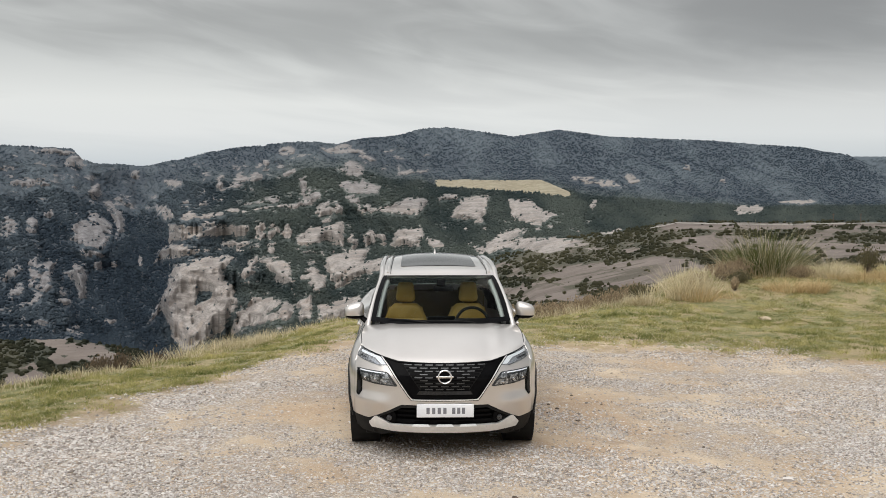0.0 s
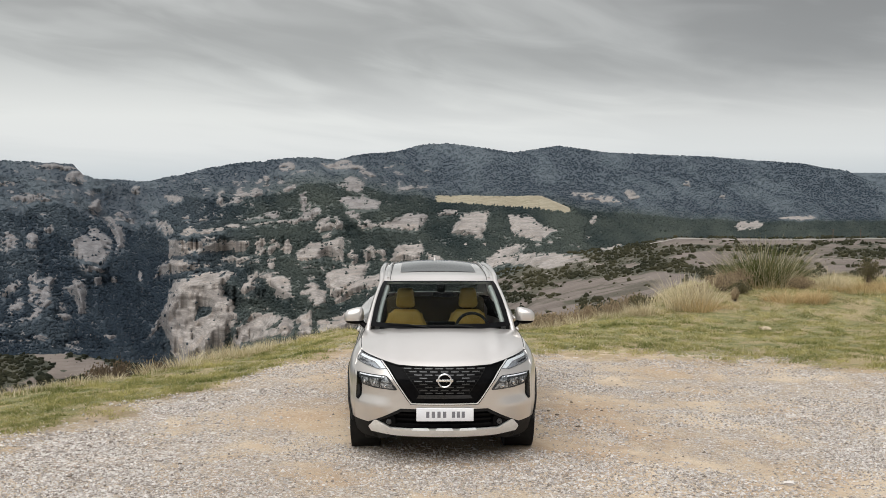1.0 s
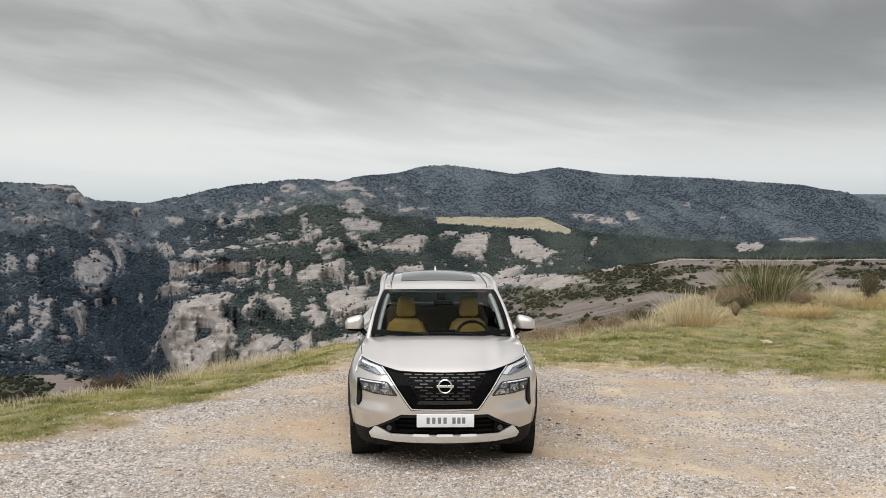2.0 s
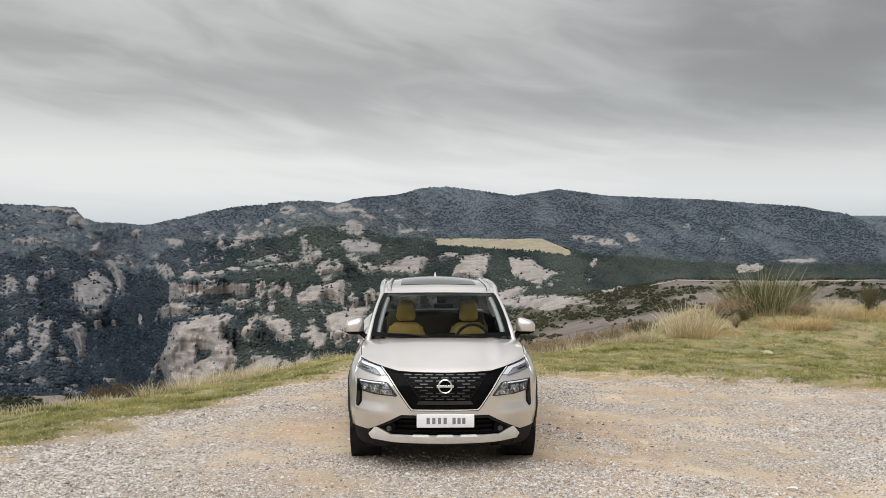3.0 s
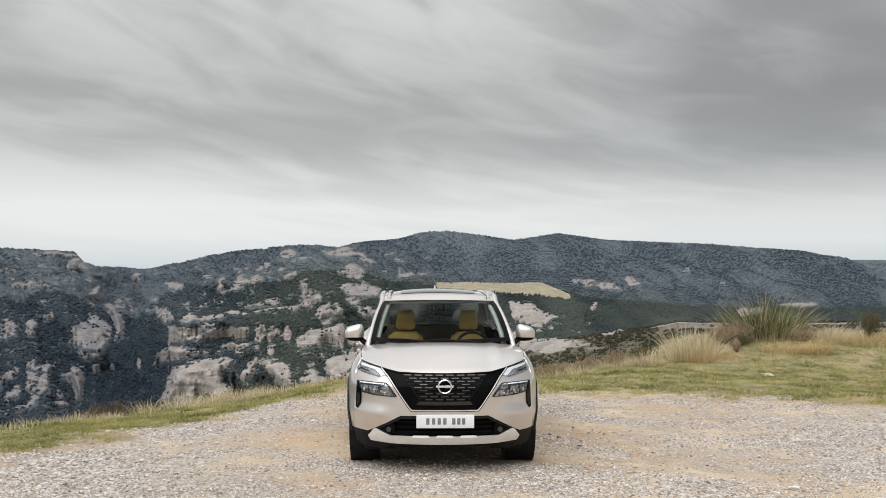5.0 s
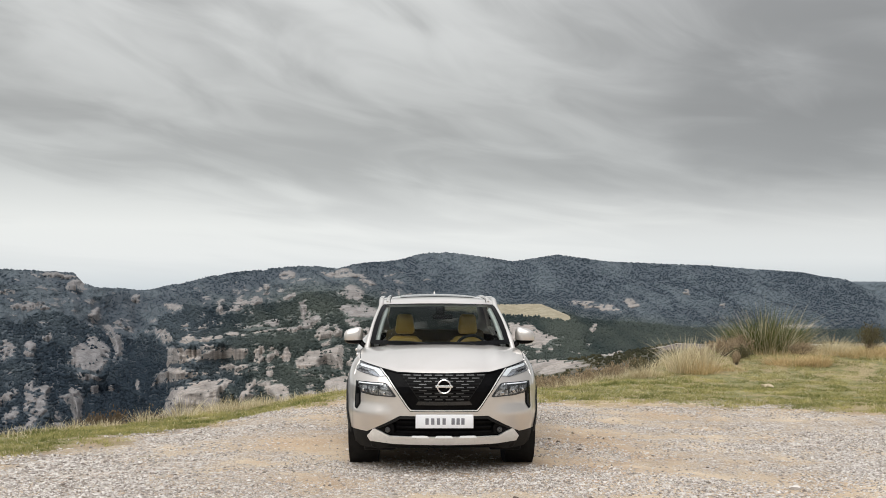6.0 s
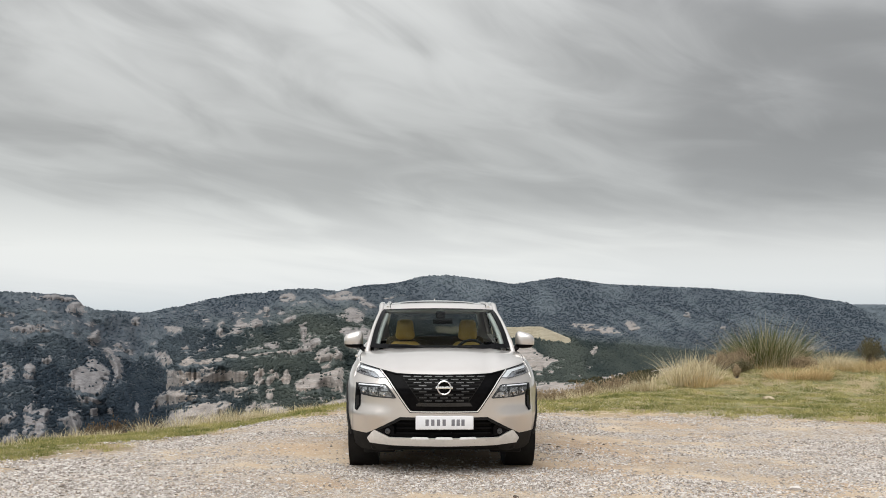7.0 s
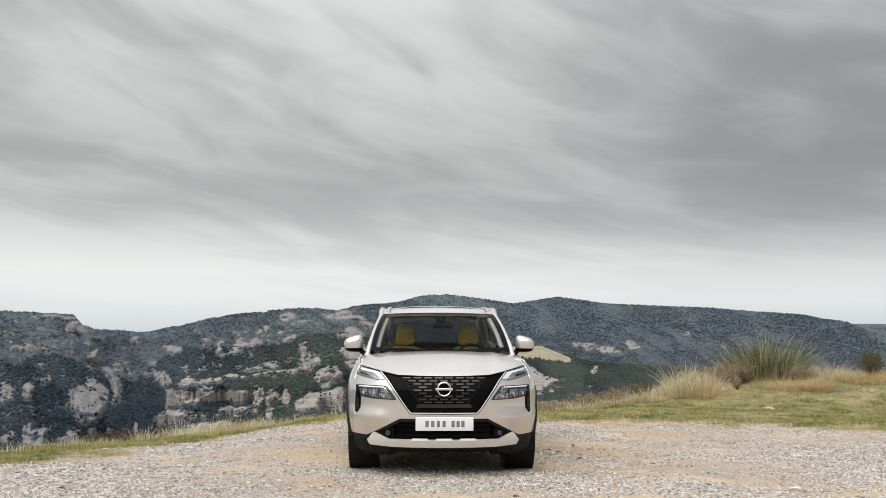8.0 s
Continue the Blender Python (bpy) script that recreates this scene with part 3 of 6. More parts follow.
def build_land():
    view = VIEW
    rest = np.radians(np.concatenate([np.linspace(29.5, 334.5, 103)[1:-1]]))
    th = np.concatenate([view, rest])
    u = 1000 * np.tan(np.clip((th + np.pi) % (2 * np.pi) - np.pi, -0.72, 0.72))
    behind = np.clip((np.abs((th + np.pi) % (2 * np.pi) - np.pi) - 0.55) / 0.35, 0, 1)
    keys = sorted(SECTIONS)
    fine = np.geomspace(32, 4600, 1400)
    prof = []
    for k in keys:
        pts = SECTIONS[k]
        rr, vv = [p[0] for p in pts], [p[1] for p in pts]
        rr, vv = [25, rr[0] * 0.6] + rr, [vv[0] - 60, vv[0] - 25] + vv
        top = rr[-1]
        rr += [top * 1.12, top * 1.35, 4600]
        vv += [vv[-1] - 14, vv[-1] - 30, -22]
        prof.append(np.interp(np.log(fine), np.log(rr), vv))
    prof, tops = np.array(prof), np.array([SECTIONS[k][-1][0] for k in keys])
    near_rings = np.concatenate([[0.0002], np.linspace(0.5, 5, 14), np.linspace(5.2, 30, 105)])
    NR = 430
    cols = len(th)
    V, R = np.zeros((cols, NR)), np.zeros((cols, NR))
    for i in range(cols):
        j = min(max(np.searchsorted(keys, u[i]) - 1, 0), len(keys) - 2)
        w = np.clip((u[i] - keys[j]) / (keys[j + 1] - keys[j]), 0, 1)
        p = prof[j] * (1 - w) + prof[j + 1] * w
        top = tops[j] * (1 - w) + tops[j + 1] * w
        sky_v = np.interp(u[i], SKY_U, SKY_V)
        before = fine <= top
        gain = sky_v - np.interp(top, fine, p)
        p = p + gain * np.interp(fine / top, [0.5, 1.0, 1.3], [0, 1, 0.3])
        p = np.where(before, np.minimum(p, sky_v - 0.5 * (1 - fine / top)), p)
        # a further ridge, seen only at the east end
        p = np.maximum(p, 9.6 - 40 * ((fine - 4100) / 500) ** 2 - 40 * (1 - smooth(385, 425, u[i])))
        s = np.cumsum(np.concatenate([[0], np.abs(np.diff(p)) + 38 * np.diff(np.log(fine))]))
        q = np.interp(np.linspace(0, s[-1], NR), s, np.arange(len(fine)))
        R[i] = np.interp(q, np.arange(len(fine)), fine)
        V[i] = np.interp(R[i], fine, p)
    U = np.repeat(u[:, None], NR, 1)
    # relief: spurs and gullies, benches, and rock that stands out of the slope
    rib = fbm(U / 34 + V / 50, V / 60 - U / 120, 4, 0.5, 160)
    rib = np.sign(rib) * np.abs(rib) ** 0.8
    rock, deep = rock_at(U, V, R)
    fall = smooth(45, 140, R)
    n1 = fbm(U / 42, V / 22 + 9, 5, 0.55, 20)
    n2 = fbm(U / 11, V / 30 + 3, 4, 0.6, 31)
    wild = smooth(-110, 120, -U) * 0.7 + 0.3
    V2 = V + fall * (3.2 * n1 * wild + 1.0 * n2 * wild) * smooth(0, 0.5, 1 - R / 2400)
    flutes = 1 - 2 * np.abs(fbm(U / 7, V / 34, 3, 0.55, 44))
    benches = fbm(U / 60, V / 3.2, 3, 0.6, 52)
    lumps = fbm(U / 9, V / 9, 4, 0.55, 58)
    hump = smooth(0.35, 0.75, rock)
    rough_zone = smooth(230, 330, R) * smooth(2600, 1600, R)
    R2 = R * (1 + fall * 0.030 * n1 - rough_zone * hump * (0.004 + 0.006 * flutes + 0.0035 * benches + 0.009 * lumps))
    R2 = R2 * (1 - 0.085 * rib * (1 - 0.9 * smooth(0.0, 0.5, deep)) * smooth(280, 420, R) * smooth(2600, 1600, R))
    # the faces bulge as rounded bosses
    R2 = R2 * (1 - 0.034 * deep ** 0.7 * rough_zone)
    # canopy: the woods lie in soft cushions
    cushions = 0.7 * np.abs(fbm(U / 5.0, V / 4.0, 2, 0.5, 61)) + 0.6 * np.abs(fbm(U / 2.2, V / 1.8, 2, 0.5, 63))
    R2 = R2 * (1 + 0.016 * cushions * (1 - hump) * smooth(280, 420, R))
    folds = fbm(U / 55, V / 16 + 5, 4, 0.5, 120)
    R2 = R2 * (1 + 0.045 * folds * smooth(700, 1500, R) * smooth(3300, 2900, R))
    V2 = V2 + 2.2 * folds * smooth(900, 1500, R) * smooth(0.97, 0.8, R / np.interp(U, keys, tops))
    R2 = np.maximum.accumulate(R2, axis=1)
    cs = np.cos(th)[:, None]
    Z = OZ + R2 * V2 / 1000 * np.clip(np.abs(cs), 0.5, 1)
    X, Y = OX + R2 * np.sin(th)[:, None], OY + R2 * cs
    # near rings
    Xn, Yn = OX + near_rings[None, :] * np.sin(th)[:, None], OY + near_rings[None, :] * np.cos(th)[:, None]
    Xa, Ya = np.concatenate([Xn, X], 1), np.concatenate([Yn, Y], 1)
    g = lay_by(Xa, Ya)
    out = past_rim(Xa, Ya)
    fallz = g - np.where(out > 0, 0.25 * np.minimum(out, 0.8) + 0.75 * np.maximum(out - 0.8, 0), 0)
    far_z = np.concatenate([np.full_like(Xn, -1e4), Z], 1)
    bh = behind[:, None]
    plain = g - 0.03 * np.maximum(np.hypot(Xa - OX, Ya - OY) - 40, 0)
    Za = np.maximum(fallz, far_z) * (1 - bh) + np.maximum(plain, -60) * bh
    ring_n = Xa.shape[1]
    verts = np.stack([Xa, Ya, Za], -1).reshape(-1, 3)
    verts = np.concatenate([verts, [[OX, OY, float(lay_by(np.array([OX]), np.array([OY]))[0])]]])
    ii, jj = np.meshgrid(np.arange(cols), np.arange(ring_n - 1), indexing="ij")
    a = ii * ring_n + jj
    b = ((ii + 1) % cols) * ring_n + jj
    quads = np.stack([a, a + 1, b + 1, b], -1).reshape(-1, 4)
    me = mesh_from("ground", verts, quads)
    pad = lambda arr: np.concatenate([np.zeros((cols, len(near_rings))), arr], 1)
    on_hill = out > 1.2
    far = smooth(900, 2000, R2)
    scrubby = fbm(U / 16, (V - 0.16 * U) / 4.5, 5, 0.6, 130)
    wu, wv = U + 6 * fbm(U / 20, V / 9, 4, 0.6, 131), V + 2.5 * fbm(U / 20, V / 9, 4, 0.6, 133)
    heath = np.clip(0.5 + 1.2 * spread(BARE, wu, wv, 10.0) - 1.3 * smooth(0.12, 0.42, scrubby), 0, 1)
    heath = np.maximum(heath, smooth(60, 120, U + 40 * n1) * smooth(330, 290, R2) * 0.8 * smooth(-0.12, -0.34, scrubby)) * smooth(40, 60, R2)
    copse = np.exp(-((U - 200) / 48) ** 2 - ((V + 66) / 12) ** 2) + 0.8 * np.exp(-((U - 150) / 60) ** 2 - ((V + 92) / 8) ** 2)
    heath = heath * smooth(340, 300, R2) * (1 - np.clip(1.1 * copse, 0, 1))
    # tone puts shade into the colour: gorge, gullies and ravines dark, spurs light
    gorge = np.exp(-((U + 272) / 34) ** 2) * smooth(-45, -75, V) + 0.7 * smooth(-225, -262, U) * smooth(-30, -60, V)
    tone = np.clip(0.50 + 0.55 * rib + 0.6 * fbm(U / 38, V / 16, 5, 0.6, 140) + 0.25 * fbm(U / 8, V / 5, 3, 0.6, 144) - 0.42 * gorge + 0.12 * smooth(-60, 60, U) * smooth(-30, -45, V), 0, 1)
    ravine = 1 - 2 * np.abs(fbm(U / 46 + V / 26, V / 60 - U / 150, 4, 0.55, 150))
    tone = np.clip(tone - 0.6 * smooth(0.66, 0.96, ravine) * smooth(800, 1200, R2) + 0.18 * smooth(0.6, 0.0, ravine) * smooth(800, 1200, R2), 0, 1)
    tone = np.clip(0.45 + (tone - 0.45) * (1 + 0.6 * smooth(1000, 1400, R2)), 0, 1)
    # haze in the colour: the furthest ridge takes the palest blue tone
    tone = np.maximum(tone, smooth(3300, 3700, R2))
    # where rock is coloured darker and bluer for shade and haze
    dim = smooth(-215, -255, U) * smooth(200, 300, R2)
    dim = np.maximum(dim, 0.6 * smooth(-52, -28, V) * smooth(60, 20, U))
    # green fades westward, where the wood colours hold blue haze
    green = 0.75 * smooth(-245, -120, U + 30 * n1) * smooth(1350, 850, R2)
    low, high = np.interp(U, [20, 90, 160], [-21, -25, -32]), np.interp(U, [20, 130, 160], [-14, -14.5, -27])
    fld = smooth(-1.5, 1.5, V - low) * smooth(1.5, -1.0, V - high) * smooth(22, 28, U) * smooth(162, 156, U) * (R2 < 1400)
    layers = {"rock": pad(rock), "close": pad(smooth(330, 280, R2)), "far": pad(far), "heath": pad(heath), "shade_tint": pad(dim), "green": pad(green), "tone": pad(tone), "field": pad(fld),
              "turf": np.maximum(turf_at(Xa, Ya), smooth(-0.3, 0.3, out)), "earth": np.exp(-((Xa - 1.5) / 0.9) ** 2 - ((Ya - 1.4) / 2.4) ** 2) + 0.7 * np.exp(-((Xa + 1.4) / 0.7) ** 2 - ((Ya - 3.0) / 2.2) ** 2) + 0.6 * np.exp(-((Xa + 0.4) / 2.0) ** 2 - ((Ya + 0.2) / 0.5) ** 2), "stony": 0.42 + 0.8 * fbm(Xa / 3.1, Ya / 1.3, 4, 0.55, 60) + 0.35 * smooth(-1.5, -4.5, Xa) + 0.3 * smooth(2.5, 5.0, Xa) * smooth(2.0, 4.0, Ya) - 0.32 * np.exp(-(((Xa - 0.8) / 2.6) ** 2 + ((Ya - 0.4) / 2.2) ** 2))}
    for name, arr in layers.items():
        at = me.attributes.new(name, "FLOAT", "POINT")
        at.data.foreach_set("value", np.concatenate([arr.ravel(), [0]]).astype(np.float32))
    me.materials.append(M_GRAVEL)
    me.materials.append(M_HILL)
    fo = (out.ravel()[a.ravel()] > 1.4).astype(np.int32)
    me.polygons.foreach_set("material_index", fo)
    ob = tagged(new("ground", me), "pale stony gravel lay-by rimmed with turf above rocky wooded mountains", "ground", kind="structure")
    return ob, dict(X=X, Y=Y, Z=Za[:, len(near_rings):], U=U, V=V2, R=R2, rock=rock, far=far, heath=heath, field=fld, tone=tone, green=green, out=out[:, len(near_rings):], n1=n1)


GROUND, LAND = build_land()
# ---- mesh helpers ----
def part(name, bm, mat, parent=None, label="", sharp=38, facing=None):
    me = bpy.data.meshes.new(name)
    bmesh.ops.recalc_face_normals(bm, faces=bm.faces[:])
    if facing:
        total = sum((f.normal * f.calc_area() for f in bm.faces), Vector())
        if total.dot(Vector(facing)) < 0:
            bmesh.ops.reverse_faces(bm, faces=bm.faces[:])
    bm.to_mesh(me)
    bm.free()
    me.polygons.foreach_set("use_smooth", np.ones(len(me.polygons), dtype=bool))
    me.set_sharp_from_angle(angle=radians(sharp))
    me.materials.append(mat)
    ob = new(name, me)
    if parent is not None:
        ob.parent = parent
    if label:
        tagged(ob, label)
    return ob


def fillet(pts, r, n=4):
    """Round the corners of a closed outline."""
    out = []
    k = len(pts)
    for i in range(k):
        p, a, b = Vector(pts[i]), Vector(pts[i - 1]), Vector(pts[(i + 1) % k])
        da, db = a - p, b - p
        q = min(r, da.length * 0.45, db.length * 0.45)
        s, e = p + da.normalized() * q, p + db.normalized() * q
        for j in range(n + 1):
            t = j / n
            out.append((s * (1 - t) ** 2 + p * 2 * t * (1 - t) + e * t * t)[:])
    return out


def sheet(outline, place, step=0.05, deep=None, mirror=False):
    """A panel: a flat outline (a, b), cut fine, laid on a surface by place(a, b) and given thickness along deep."""
    bm = bmesh.new()
    for sign in ((1, -1) if mirror else (1,)):
        b2 = bmesh.new()
        b2.faces.new([b2.verts.new((a, b, 0)) for a, b in outline])
        for axis in (0, 1):
            lo, hi = min(p[axis] for p in outline), max(p[axis] for p in outline)
            n = int((hi - lo) / step)
            for i in range(1, n + 1):
                c = lo + (hi - lo) * i / (n + 1)
                co, no = [0, 0, 0], [0, 0, 0]
                co[axis], no[axis] = c, 1
                bmesh.ops.bisect_plane(b2, geom=b2.verts[:] + b2.edges[:] + b2.faces[:], plane_co=co, plane_no=no)
        bmesh.ops.triangulate(b2, faces=[f for f in b2.faces if len(f.verts) > 4])
        if deep:
            r = bmesh.ops.extrude_face_region(b2, geom=b2.faces[:])
            back = {v for v in r["geom"] if isinstance(v, bmesh.types.BMVert)}
        else:
            back = set()
        for v in b2.verts:
            p = Vector(place(v.co.x, v.co.y))
            if v in back:
                p += Vector(deep)
            v.co = (sign * p.x, p.y, p.z)
        me = bpy.data.meshes.new("t")
        b2.to_mesh(me)
        b2.free()
        bm.from_mesh(me)
        bpy.data.meshes.remove(me)
    bmesh.ops.remove_doubles(bm, verts=bm.verts[:], dist=0.0004)
    if mirror:
        # the two halves meet without a wall between them
        bmesh.ops.delete(bm, geom=[f for f in bm.faces if all(abs(v.co.x) < 0.0006 for v in f.verts)], context="FACES_ONLY")
    return bm


def lattice(fn, na, nb, thick=None):
    """A grid of fn(a, b), a and b from 0 to 1, with thickness along the vector thick."""
    bm = bmesh.new()
    g = [[bm.verts.new(fn(i / na, j / nb)) for j in range(nb + 1)] for i in range(na + 1)]
    for i in range(na):
        for j in range(nb):
            bm.faces.new((g[i][j], g[i + 1][j], g[i + 1][j + 1], g[i][j + 1]))
    if thick:
        r = bmesh.ops.extrude_face_region(bm, geom=bm.faces[:])
        for v in r["geom"]:
            if isinstance(v, bmesh.types.BMVert):
                v.co += Vector(thick)
    return bm


def rbox(cx, cy, cz, sx, sy, sz, r=0.02, seg=3, m=None):
    bm = bmesh.new()
    bmesh.ops.create_cube(bm, size=1, matrix=Matrix.Diagonal((sx, sy, sz, 1)))
    bmesh.ops.bevel(bm, geom=bm.edges[:], offset=min(r, 0.48 * min(sx, sy, sz)), segments=seg, profile=0.5, affect="EDGES")
    bmesh.ops.transform(bm, matrix=pose(cx, cy, cz) @ (m or Matrix()), verts=bm.verts[:])
    return bm


def merge(*bms):
    out = bms[0]
    for b in bms[1:]:
        me = bpy.data.meshes.new("t")
        b.to_mesh(me)
        b.free()
        out.from_mesh(me)
        bpy.data.meshes.remove(me)
    return out


def tube(pts, r, n=8, squash=1.0, caps=True):
    """A round bar along a line; r a number or one for each point."""
    bm = bmesh.new()
    rings = []
    pts = [Vector(p) for p in pts]
    for i, p in enumerate(pts):
        d = (pts[min(i + 1, len(pts) - 1)] - pts[max(i - 1, 0)]).normalized()
        side = d.cross(Vector((0, 0, 1)))
        side = side.normalized() if side.length > 1e-4 else Vector((1, 0, 0))
        up = side.cross(d).normalized()
        q = r[i] if isinstance(r, (list, tuple)) else r
        rings.append([bm.verts.new(p + side * math.cos(2 * math.pi * j / n) * q + up * math.sin(2 * math.pi * j / n) * q * squash) for j in range(n)])
    for a, b in zip(rings, rings[1:]):
        for j in range(n):
            bm.faces.new((a[j], a[(j + 1) % n], b[(j + 1) % n], b[j]))
    if caps:
        bm.faces.new(rings[0])
        bm.faces.new(rings[-1][::-1])
    return bm


def turned(profile, n=40, axis="x", closed=False):
    """A body of revolution: profile of (along, radius)."""
    bm = bmesh.new()
    rings = []
    for a, r in profile:
        ring = []
        for j in range(n):
            c, s = math.cos(2 * math.pi * j / n) * r, math.sin(2 * math.pi * j / n) * r
            ring.append(bm.verts.new((a, c, s) if axis == "x" else (c, a, s)))
        rings.append(ring)
    pairs = list(zip(rings, rings[1:])) + ([(rings[-1], rings[0])] if closed else [])
    for a, b in pairs:
        for j in range(n):
            bm.faces.new((a[j], a[(j + 1) % n], b[(j + 1) % n], b[j]))
    return bm


def moved(bm, m):
    bmesh.ops.transform(bm, matrix=m, verts=bm.verts[:])
    return bm


def sstep(a, b, v):
    t = min(max((v - a) / (b - a), 0.0), 1.0)
    return t * t * (3 - 2 * t)


def lerp(pts, v):
    """Straight interpolation in a short list of (at, value)."""
    if v <= pts[0][0]:
        return pts[0][1]
    for (a, p), (b, q) in zip(pts, pts[1:]):
        if v <= b:
            return p + (q - p) * (v - a) / (b - a)
    return pts[-1][1]


# ---- the car: its nose at y = 0, wheels on z = 0 ----
def half_width(z):
    w = 0.915 - 0.113 * max(0.0, (z - 0.72) / 0.36) ** 3 - 0.02 * sstep(0.42, 0.2, z)
    return 0.925 * w / 0.915


def lean(z, x=0.8):
    out = 0.495 * max(0.0, z - 0.8) + 1.2 * max(0.0, 0.36 - z) ** 1.3
    out += (-0.030 * min(max((0.640 - z) / 0.075, 0), 1) + 0.062 * min(max((0.535 - z) / 0.15, 0), 1)) * sstep(0.44, 0.66, abs(x))
    return out


def nose(x, z):
    t = min(abs(x) / half_width(z), 0.9995)
    return 0.03 + 0.75 * (1 - (1 - t ** 2.4) ** (1 / 2.4)) + lean(z, x)


def shoulder(y):
    return 0.105 * math.exp(-((y - 3.70) / 0.55) ** 2)


def side(y, z):
    q = min(max((y - 0.03 - lean(z)) / 0.75, 0.0), 1.0)
    g = (1 - (1 - q) ** 2.4) ** (1 / 2.4)
    q = min(max((4.66 - y) / 0.6, 0.0), 1.0)
    h = (1 - (1 - q) ** 2.6) ** (1 / 2.6)
    waist = -0.022 * math.exp(-((y - 2.3) / 0.75) ** 2) * sstep(1.05, 0.8, z) * sstep(0.3, 0.6, z)
    haunch = shoulder(y) * sstep(0.55, 1.05, z)
    crease = 0.012 * math.exp(-((z - 0.93) / 0.035) ** 2) * sstep(1.2, 1.7, y)
    return half_width(z) * g * h + waist + haunch + crease


EDGE = 0.93


def edge_x(z):
    return EDGE * half_width(z)


def edge_y(z):
    return 0.03 + 0.75 * (1 - (1 - EDGE ** 2.4) ** (1 / 2.4)) + lean(z)


HOOD_FRONT = [(0, 0.935), (0.24, 0.938), (0.43, 0.945), (0.50, 0.960), (0.58, 0.978), (0.66, 0.998), (0.80, 1.03)]


def hood_at(s, v, lift=0.0):
    """The bonnet: s from -1 to 1 across, v from 0 at the nose to 1 at the windscreen."""
    a = abs(s)
    xe = side(edge_y(1.03) + (1.30 - edge_y(1.03)) * v, 1.03 + 0.07 * v)
    xf = a * edge_x(1.03)
    zf = lerp(HOOD_FRONT, xf)
    yf = nose(xf, zf) + 0.004
    yb, zb = 1.10 + 0.20 * a * a, 1.142 - 0.042 * a * a
    bow = 0.052 * (1 - a ** 2.2) + 0.012 * a
    crease = 0.010 * math.exp(-((a - 0.66) / 0.07) ** 2) * sstep(0.05, 0.4, v)
    x = a * (edge_x(1.03) * (1 - v) + xe * v)
    z = zf * (1 - v) + zb * v + bow * (4 * v * (1 - v)) ** 0.85 + crease
    if v < 0.04:
        z -= 0.006 * (1 - v / 0.04)
    return (math.copysign(x, s), yf * (1 - v) + yb * v, z + lift)


def glass_at(s, v, out=0.0):
    """The windscreen: v from its foot to its head."""
    b = Vector((0.73 * s, 1.145 + 0.175 * s * s, 1.125 + 0.022 * s * s))
    t = Vector((0.617 * s, 1.95 + 0.11 * s * s, 1.548 - 0.014 * s * s))
    p = b.lerp(t, v)
    n = Vector((0.25 * s, -0.50, 0.86)).normalized()
    return (p + n * (0.030 * 4 * v * (1 - v) + out))[:]


def roof_at(s, v, out=0.0):
    f = Vector(glass_at(s, 1.0))
    r = Vector((0.585 * s, 4.36 - 0.10 * s * s, 1.560 - 0.045 * s * s))
    p = f.lerp(r, v)
    p.z += 0.068 * max(4 * v * (1 - v), 0.0) ** 0.6 * (1 - 0.22 * s * s) + 0.026 * sstep(0, 0.06, v) * sstep(1.0, 0.8, v) + out
    return p[:]


BELT = [(1.30, 1.10), (2.0, 1.105), (3.0, 1.12), (3.9, 1.15), (4.6, 1.16)]


def window_at(y, z, out=0.0):
    """The side glass, leaning in from the belt to the roof."""
    zb = lerp(BELT, y)
    xb = side(y, zb) - 0.012 - 0.85 * shoulder(y)
    xt = lerp([(1.3, 0.70), (2.05, 0.628), (2.8, 0.638), (3.6, 0.625), (4.4, 0.57)], y)
    t = (z - zb) / (1.57 - zb)
    return (xb + (xt - xb) * t + 0.02 * 4 * t * (1 - t) * (t > 0) + out, y, z)


